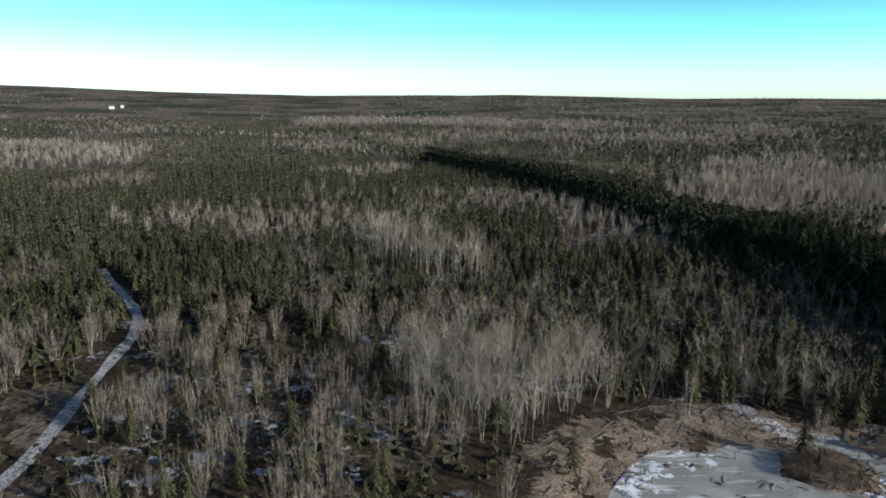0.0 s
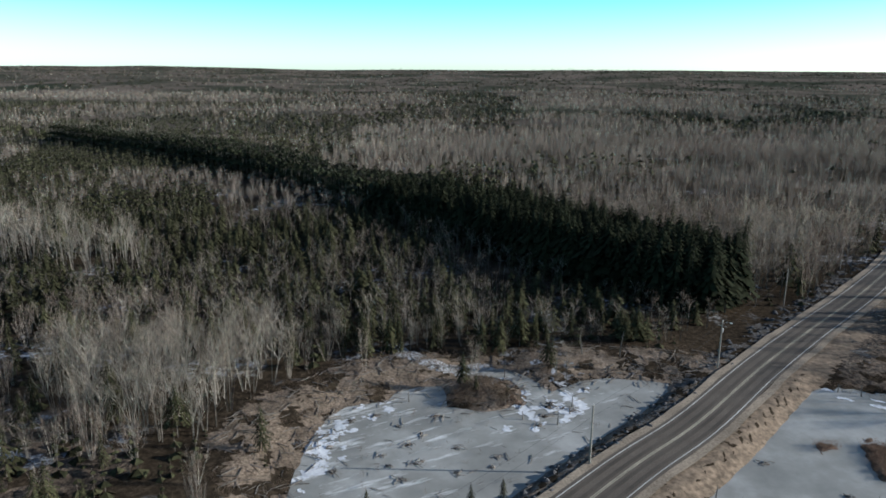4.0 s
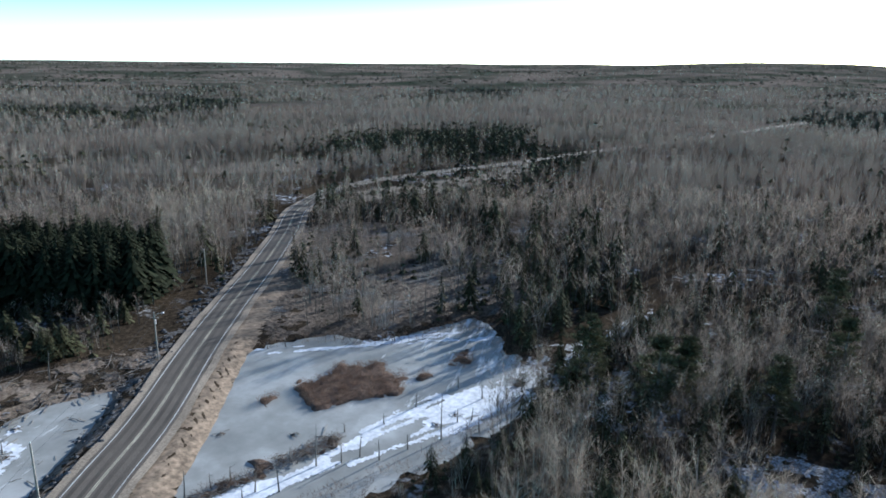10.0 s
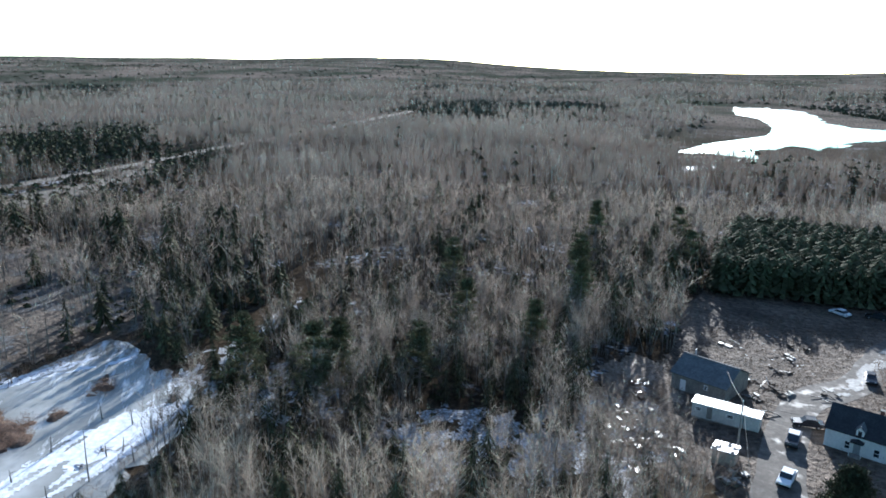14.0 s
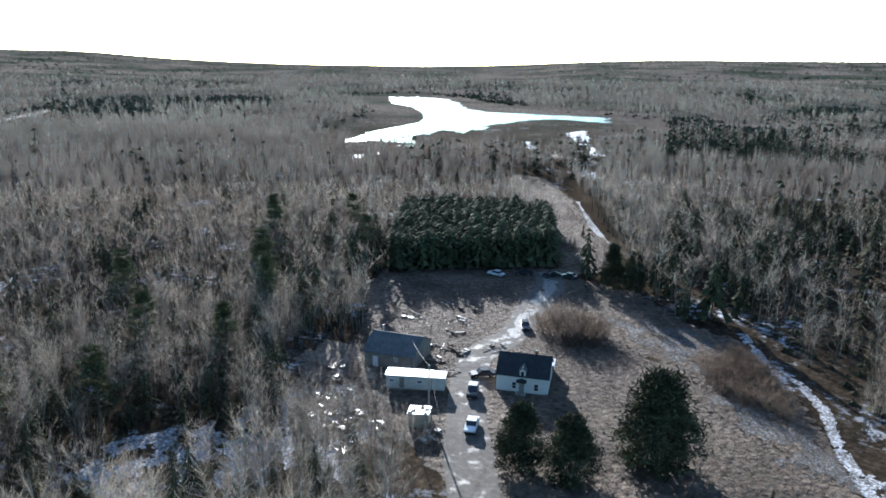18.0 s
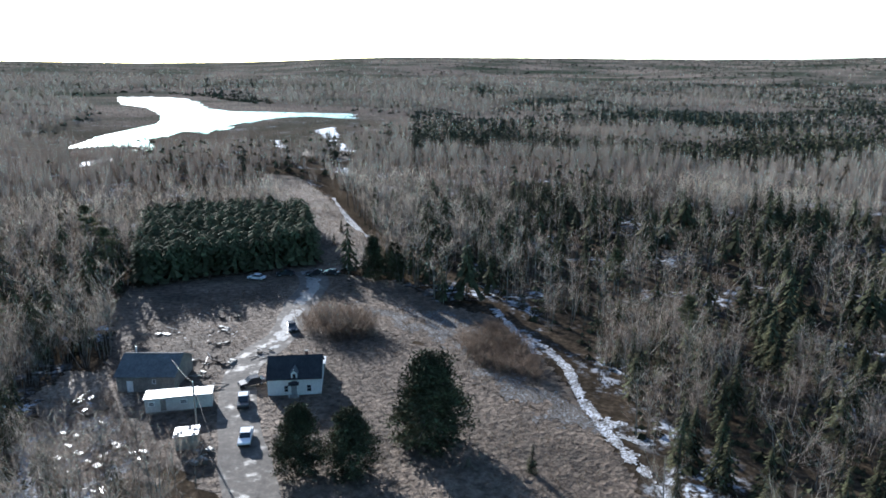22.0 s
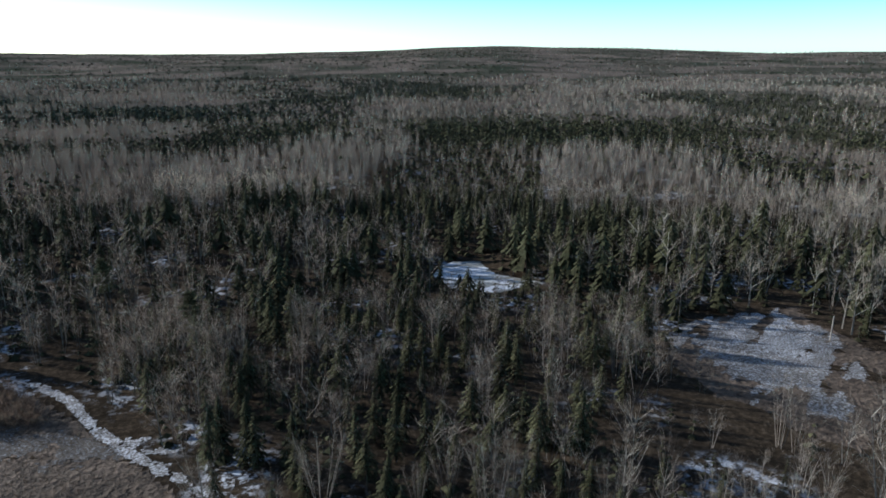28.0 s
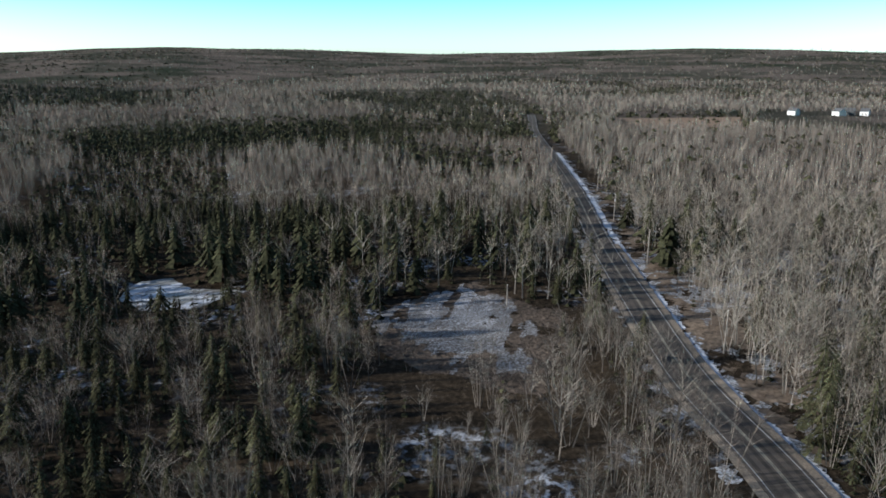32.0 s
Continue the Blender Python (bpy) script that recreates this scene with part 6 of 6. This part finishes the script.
# ---- poles and wires ----
def utility_pole(x, y, h, turn, arm=True, lamp=False, name="utility_pole"):
    z = max(0.1, soil(x, y))
    s = thing(name, x, y, z, turn, "weathered wooden utility pole beside the road", "utility pole", "utility poles")
    part("shaft", Geo().tube([(0, 0, -0.4), (0, 0, h * 0.5), (0, 0, h)], [0.17, 0.14, 0.11], 8), M_POLE, s)
    part("insulator", Geo().tube([(0, 0, h), (0, 0, h + 0.18), (0, 0, h + 0.25)], [0.05, 0.07, 0.03], 6), M_TRIM, s)
    if arm:
        part("cross_arm", Geo().box(0, 0, h - 0.9, 0.12, 1.6, 0.12), M_POLE, s)
        part("transformer", Geo().tube([(0.3, 0, h - 2.2), (0.3, 0, h - 1.5), (0.3, 0, h - 1.4)], [0.2, 0.2, 0.08], 8), M_METAL, s)
    if lamp:
        part("lamp_arm", Geo().tube([(0, 0, h - 0.6), (0.5, -0.6, h - 0.2), (0.8, -1.1, h - 0.25)], [0.04, 0.035, 0.03], 5), M_METAL, s)
        part("lamp_head", Geo().box(0.9, -1.25, h - 0.28, 0.25, 0.5, 0.12, 0.7), M_METAL, s)
    return Vector((x, y, z + h))


def wire(a, b, sag, r=0.018):
    a, b = Vector(a), Vector(b)
    pts = [a.lerp(b, u / 12) - Vector((0, 0, 4 * sag * (u / 12) * (1 - u / 12))) for u in range(13)]
    ob = part("power_line", Geo().tube(pts, [r] * 13, 3), M_WIRE)
    tagged(ob, "thin dark overhead wire between poles", "wire", "overhead wires")


p0 = utility_pole(16, 55, 9.0, 15, False)
p1 = utility_pole(59.5, 68.5, 9.2, 15, False)
p2 = utility_pole(103, 84.5, 9.2, 18, True, True)
p3 = utility_pole(146, 103, 9.2, 18, False)
p4 = utility_pole(190, 118, 9.2, 18, False)
for a, b in ((p0, p1), (p1, p2), (p2, p3), (p3, p4)):
    wire(a, b, 0.8)
    wire(a - Vector((0, 0, 1.6)), b - Vector((0, 0, 1.6)), 0.9)
q0 = utility_pole(40, -38, 8.5, 40, False)
q1 = utility_pole(77, -63, 8.0, 40, False)
wire(q0, q1, 0.7)
wire(q1, (96, -74, soil(96, -74) + 4.2), 0.5, 0.03)
wire(q1, (77, -80, soil(77, -80) + 3.4), 0.5)
utility_pole(-102, -110, 5.0, 0, False)
s1 = utility_pole(-116, -65, 8.5, 40, False)
s2 = utility_pole(-154, -111, 9.5, 40, False)
s3 = utility_pole(-190, -152, 9.2, 40, True)
s4 = utility_pole(-228, -192, 9.2, 40, False)
for a, b in ((s1, s2), (s2, s3), (s3, s4)):
    wire(a, b, 0.8)


# ---- the farmstead ----
def window(parent, x, y, z, w, h, axis_y=True):
    """A framed window on a wall that faces -y (or +x)."""
    f = Geo()
    b = 0.09
    for cx, cz, sx, sz in ((0, h / 2, w + 2 * b, b), (0, -h / 2, w + 2 * b, b), (-w / 2, 0, b, h), (w / 2, 0, b, h), (0, 0, w, 0.05)):
        f.box(x + cx, y - 0.02, z + cz, sx, 0.07, sz) if axis_y else f.box(x + 0.02, y + cx, z + cz, 0.07, sx, sz)
    win = part("window_frame", f, M_TRIM, parent)
    part("pane", Geo().box(x, y + 0.004, z, w, 0.02, h) if axis_y else Geo().box(x - 0.004, y, z, 0.02, w, h), M_GLASS, win)
    return win


def gable_house(name, x, y, turn, w, d, eave, ridge, wall, roof, label, over=0.25):
    """Front wall along local x at y = 0, facing -y; the house reaches back to y = d."""
    s = thing(name, x, y, soil(x, y) - 0.15, turn, label, "house")
    body = Geo()
    body.add([(-w / 2, 0, 0), (w / 2, 0, 0), (w / 2, d, 0), (-w / 2, d, 0), (-w / 2, 0, eave), (w / 2, 0, eave), (w / 2, d, eave), (-w / 2, d, eave), (-w / 2, d / 2, ridge), (w / 2, d / 2, ridge)],
             [(0, 1, 5, 4), (2, 3, 7, 6), (1, 2, 6, 9, 5), (3, 0, 4, 8, 7), (3, 2, 1, 0)])
    part("wall", body, wall, s)
    k = (ridge - eave) / (d / 2)
    for sy in (-1, 1):
        y0, y1 = (d / 2, -over) if sy < 0 else (d / 2, d + over)
        z0, z1 = ridge, eave - k * over
        g = Geo()
        W = w / 2 + over
        g.add([(-W, y0, z0 + 0.03), (W, y0, z0 + 0.03), (W, y1, z1 + 0.03), (-W, y1, z1 + 0.03), (-W, y0, z0 + 0.17), (W, y0, z0 + 0.17), (W, y1, z1 + 0.17), (-W, y1, z1 + 0.17)],
              [(0, 1, 2, 3), (7, 6, 5, 4), (0, 4, 5, 1), (1, 5, 6, 2), (2, 6, 7, 3), (3, 7, 4, 0)])
        part("roof", g, roof, s)
    return s


HOUSE_TURN = math.degrees(math.atan2(-77 + 82, 76 - 69)) + 180
house = gable_house("farmhouse", 72.6, -79.5, HOUSE_TURN, 8.6, 7.0, 3.15, 5.6, M_CLAP, M_ROOF, "small white clapboard cottage with dark shingle roof and dormer")
for k in range(14):
    part("clapboard", Geo().box(0, -0.012, 0.3 + k * 0.2, 8.6, 0.03, 0.17, 1.0), M_CLAP, house)
window(house, -1.35, -0.03, 1.35, 0.7, 1.15)
window(house, 2.35, -0.03, 1.35, 0.75, 1.2)
window(house, 4.3, 2.2, 1.5, 0.8, 1.2, False)
window(house, 4.3, 5.0, 1.5, 0.8, 1.2, False)
window(house, 4.3, 3.5, 4.1, 0.6, 0.8, False)
for sx in (-1, 1):
    part("corner_board", Geo().box(sx * 4.27, -0.03, 1.55, 0.14, 0.06, 3.1), M_TRIM, house)
door = part("door", Geo().box(-0.1, -0.04, 1.1, 0.9, 0.06, 2.05), plain("grey_door_paint", (0.3, 0.31, 0.32), 0.5), house)
part("door_knob", Geo().tube([(0.22, -0.07, 1.05), (0.22, -0.13, 1.05)], [0.03, 0.035], 6), M_RIM, door)
part("porch_roof", Geo().profile([(-0.95, 2.35), (0.75, 2.35), (0.75, 2.45), (-0.1, 2.75), (-0.95, 2.45)], -1.1, 0.0), M_ROOF, house)
for sx in (-0.85, 0.65):
    part("porch_post", Geo().box(sx, -1.0, 1.25, 0.1, 0.1, 2.25), M_TRIM, house)
part("step", Geo().box(-0.1, -0.7, 0.2, 1.6, 1.2, 0.3), M_BOARD, house)
dormer = part("dormer", Geo().profile([(-0.5, 2.9), (0.5, 2.9), (0.5, 4.05), (0, 4.55), (-0.5, 4.05)], -0.05, 2.3), M_CLAP, house)
part("dormer_roof", Geo().profile([(-0.66, 3.93), (0, 4.62), (0.66, 3.93), (0.66, 4.03), (0, 4.73), (-0.66, 4.03)], -0.2, 2.4), M_BARNROOF, dormer)
part("dormer_window", Geo().box(0, -0.07, 3.6, 0.5, 0.05, 0.75), M_GLASS, dormer)
part("dormer_trim", Geo().box(0, -0.06, 3.13, 0.7, 0.06, 0.1).box(0, -0.06, 4.03, 0.7, 0.06, 0.09).box(-0.31, -0.06, 3.58, 0.09, 0.06, 0.85).box(0.31, -0.06, 3.58, 0.09, 0.06, 0.85).box(0, -0.08, 4.6, 0.1, 0.1, 0.5), M_TRIM, dormer)
chimney = part("chimney", Geo().box(1.8, 4.0, 5.6, 0.5, 0.5, 1.3), M_BRICK, house)
part("chimney_cap", Geo().box(1.8, 4.0, 6.3, 0.62, 0.62, 0.1), M_BOARD, chimney)
lean = part("lean_to", Geo().profile([(1.8, 0), (4.4, 0), (4.4, 2.3), (1.8, 2.5)], 7.05, 10.0), M_BOARD, house)
part("lean_to_roof", Geo().profile([(1.6, 2.52), (4.6, 2.32), (4.6, 2.4), (1.6, 2.6)], 7.05, 10.2), M_METAL, lean)

barn = gable_house("old_barn", 94.6, -68.0, HOUSE_TURN - 5, 9.5, 9.0, 2.9, 5.0, M_BOARD, M_BARNROOF, "weathered grey barn with a felt roof and low walls", 0.3)
barn["category"] = "barn"
part("barn_door", Geo().box(-2.6, -0.04, 1.1, 1.0, 0.06, 2.0), M_TRIM, barn)
window(barn, 1.4, -0.03, 2.0, 0.5, 0.7)
part("ridge_cap", Geo().profile([(-4.9, 5.12), (4.9, 5.12), (4.9, 5.22), (-4.9, 5.22)], 4.35, 4.65), M_BARNROOF, barn)
part("stove_pipe", Geo().tube([(-3.6, 6.0, 4.2), (-3.6, 6.0, 5.7)], [0.12, 0.12], 8), M_METAL, barn)

trailer = thing("house_trailer", 85.2, -65.2, soil(85, -65) - 0.05, HOUSE_TURN + 7, "old off-white house trailer with bright metal roof", "trailer")
part("body", Geo().box(0, 1.4, 1.5, 7.6, 2.7, 2.3), M_TRAILER, trailer)
part("roof", Geo().profile([(-3.95, 2.66), (3.95, 2.66), (3.95, 2.74), (-3.95, 2.74)], -0.1, 2.9), M_METAL, trailer)
part("addition", Geo().box(5.0, 1.5, 1.4, 2.2, 2.5, 2.2), M_TRAILER, trailer)
part("addition_roof", Geo().box(5.0, 1.5, 2.58, 2.5, 2.8, 0.1), M_METAL, trailer)
part("skirting", Geo().box(0, 1.4, 0.2, 7.5, 2.6, 0.5), M_BOARD, trailer)
part("door", Geo().box(-1.1, 0.03, 1.45, 0.8, 0.06, 1.9), M_BOARD, trailer)
window(trailer, 1.9, 0.03, 1.75, 1.0, 0.6)
window(trailer, -2.8, 0.03, 1.75, 0.8, 0.6)

shed = thing("garden_shed", 74.2, -58.6, soil(74, -58) - 0.05, HOUSE_TURN + 5, "small board shed with patchy snow on its flat roof", "shed")
part("wall", Geo().box(0, 1.2, 1.1, 3.0, 2.3, 2.2), M_BOARD, shed)
part("roof", Geo().profile([(-1.7, 2.22), (1.7, 2.36), (1.7, 2.46), (-1.7, 2.32)], -0.1, 2.6), M_METAL, shed)
part("door", Geo().box(0.5, 0.02, 1.0, 0.8, 0.06, 1.8), M_LOG, shed)
wr_ = np.random.default_rng(31)
for k in range(9):
    part("felt_patch", Geo().box(-1.4 + 2.8 * wr_.random(), 0.1 + 2.3 * wr_.random(), 2.42 + 0.02 * wr_.random(), 0.25 + 0.5 * wr_.random(), 0.2 + 0.4 * wr_.random(), 0.12), M_BARNROOF, shed, "dark bare patch of roof felt")


def car(name, x, y, turn, paint, label, kind="saloon", roof_glint=None):
    """A car along local x, nose towards +x."""
    s = thing(name, x, y, soil(x, y) + 0.07, turn, label, "car", "parked vehicles")
    L, W = 4.5, 1.75
    g = Geo()
    if kind == "saloon":
        low = [(-2.2, 0.35), (2.2, 0.35), (2.25, 0.6), (2.1, 0.78), (1.0, 0.92), (-1.5, 0.95), (-2.15, 0.9), (-2.25, 0.6)]
        top = [(-1.55, 0.93), (1.05, 0.9), (0.4, 1.38), (-0.2, 1.45), (-1.0, 1.4)]
    else:
        low = [(-2.4, 0.45), (2.3, 0.45), (2.35, 0.75), (2.25, 1.0), (1.0, 1.08), (-2.4, 1.08)]
        top = [(-0.9, 1.06), (1.1, 1.06), (0.6, 1.68), (-0.1, 1.75), (-0.8, 1.72)]
    part("body", g.profile(low, -W / 2, W / 2), paint, s)
    cab = part("cabin", Geo().profile(top, -W / 2 + 0.12, W / 2 - 0.12), M_GLASS, s, "dark glass cabin")
    hx = [p for p in top if p[1] > 1.3]
    part("roof", Geo().box((hx[0][0] + hx[-1][0]) / 2, 0, max(p[1] for p in hx) + 0.01, abs(hx[0][0] - hx[-1][0]) + 0.1, W - 0.3, 0.05), roof_glint or paint, s)
    for wx in (-1.35, 1.4):
        for sy in (-1, 1):
            wheel = part("wheel", Geo().tube([(wx, sy * (W / 2 - 0.2), 0.3), (wx, sy * (W / 2 + 0.01), 0.3)], [0.32, 0.32], 12), M_TYRE, s)
            part("rim", Geo().tube([(wx, sy * (W / 2), 0.3), (wx, sy * (W / 2 + 0.03), 0.3)], [0.19, 0.17], 8), M_RIM, wheel)
    for sy in (-0.6, 0.6):
        part("headlight", Geo().box(2.22, sy, 0.68, 0.08, 0.34, 0.14), M_LAMPW, s)
        part("tail_light", Geo().box(-2.24, sy, 0.78, 0.06, 0.3, 0.14), M_LAMPR, s)
    for z_, x_ in ((0.45, 2.28), (0.45, -2.28)):
        part("bumper", Geo().box(x_, 0, z_, 0.12, W - 0.05, 0.18), M_TYRE, s)
    return s


car("parked_car", 68.8, -64.6, 128, M_CARWHITE, "white saloon car parked on the muddy drive")
# white on the pickup's roof stands for the sun reflected off it
car("pickup_truck", 77.2, -72.6, 132, M_CARDARK, "dark pickup truck on the drive, sun on its roof as white colour", "pickup", M_CARWHITE)
car("parked_car", 81.2, -78.6, 60, M_CARDARK, "dark car parked beside the cottage")
car("parked_car", 92.6, -101.5, 140, M_CARDARK, "dark car on the drive behind the cottage")
for x, y, a in ((118, -128, 40), (112, -132, 70), (122, -122, 10), (108, -134, 20)):
    car("parked_car", x, y, a, M_CARDARK if y < -125 else M_CARWHITE, "old car standing in the shade of the pines")


def scrap(x, y, seed, spread=2.2, n=9):
    r = np.random.default_rng(seed)
    s = thing("scrap_pile", x, y, soil(x, y), 0, "untidy pile of boards, sheet metal and scrap", "scrap pile", "scrap piles")
    for k in range(n):
        a = r.random() * 6.28
        c = Vector((r.normal() * spread * 0.5, r.normal() * spread * 0.5, 0.1 + 0.35 * r.random()))
        if r.random() < 0.5:
            d = Vector((math.cos(a), math.sin(a), 0.15 * r.normal())) * (0.6 + r.random())
            part("board", Geo().tube([c - d, c + d], [0.09, 0.08], 4), M_LOG if r.random() < 0.6 else M_JUNK, s)
        else:
            part("sheet", Geo().box(c.x, c.y, c.z, 0.6 + r.random(), 0.5 + 0.6 * r.random(), 0.12 + 0.3 * r.random(), 0.85, 0.1 * r.normal()), M_JUNK if r.random() < 0.5 else M_HEAP, s)
    return s


for i, (x, y, sp, n) in enumerate(((84, -47.5, 2.6, 14), (81.5, -50.5, 2.6, 14), (80, -53.5, 2.2, 10), (86.5, -51, 2.0, 8), (98, -81, 1.6, 8), (95, -82.5, 1.8, 9), (91, -83.5, 1.4, 7), (91, -77, 1.6, 9), (86, -73.5, 1.5, 8), (72, -59.5, 1.2, 7), (70, -57.5, 1.3, 8), (104, -94, 2.5, 7), (100, -88, 2.0, 7), (108, -100, 2.5, 6), (92, -56, 3, 9), (97, -59, 2.5, 7), (89, -89, 1.5, 6), (112, -88, 2.5, 7), (77, -47, 1.6, 9), (88, -48, 2.4, 12), (92, -52, 2.0, 9), (83, -54, 1.8, 9), (101, -60, 2.0, 8))):
    scrap(x, y, 500 + i, sp, n)

# ---- far houses ----
for i, (x, y, w, wallm, lab) in enumerate(((-757, -334, 11, M_CLAP, "white farmhouse on a far hillside"), (-718, -360, 9, M_CLAP, "small pale cabin on a far hillside"), (-782, -317, 8, M_CLAP, "white outbuilding on a far hillside"), (-776, -330, 13, M_BARNROOF, "grey barn on a far hillside"))):
    g = gable_house("far_house", x, y, 60 + 20 * i, w, 8, 4.5, 7.5, wallm, M_BARNROOF, lab)
    window(g, -1.5, -0.03, 2.0, 1.0, 1.4)
    window(g, 1.5, -0.03, 2.0, 1.0, 1.4)
for a_, r_, w_ in ((24.9, 2150, 13), (24.2, 2200, 9)):
    x, y = -math.sin(radians(a_)) * r_, math.cos(radians(a_)) * r_
    g = gable_house("far_house", x, y, a_, w_, 10, 7, 11, M_CLAP, M_BARNROOF, "large pale house on the northern skyline")
    window(g, -3, -0.03, 4, 2, 3)
    window(g, 3, -0.03, 4, 2, 3)
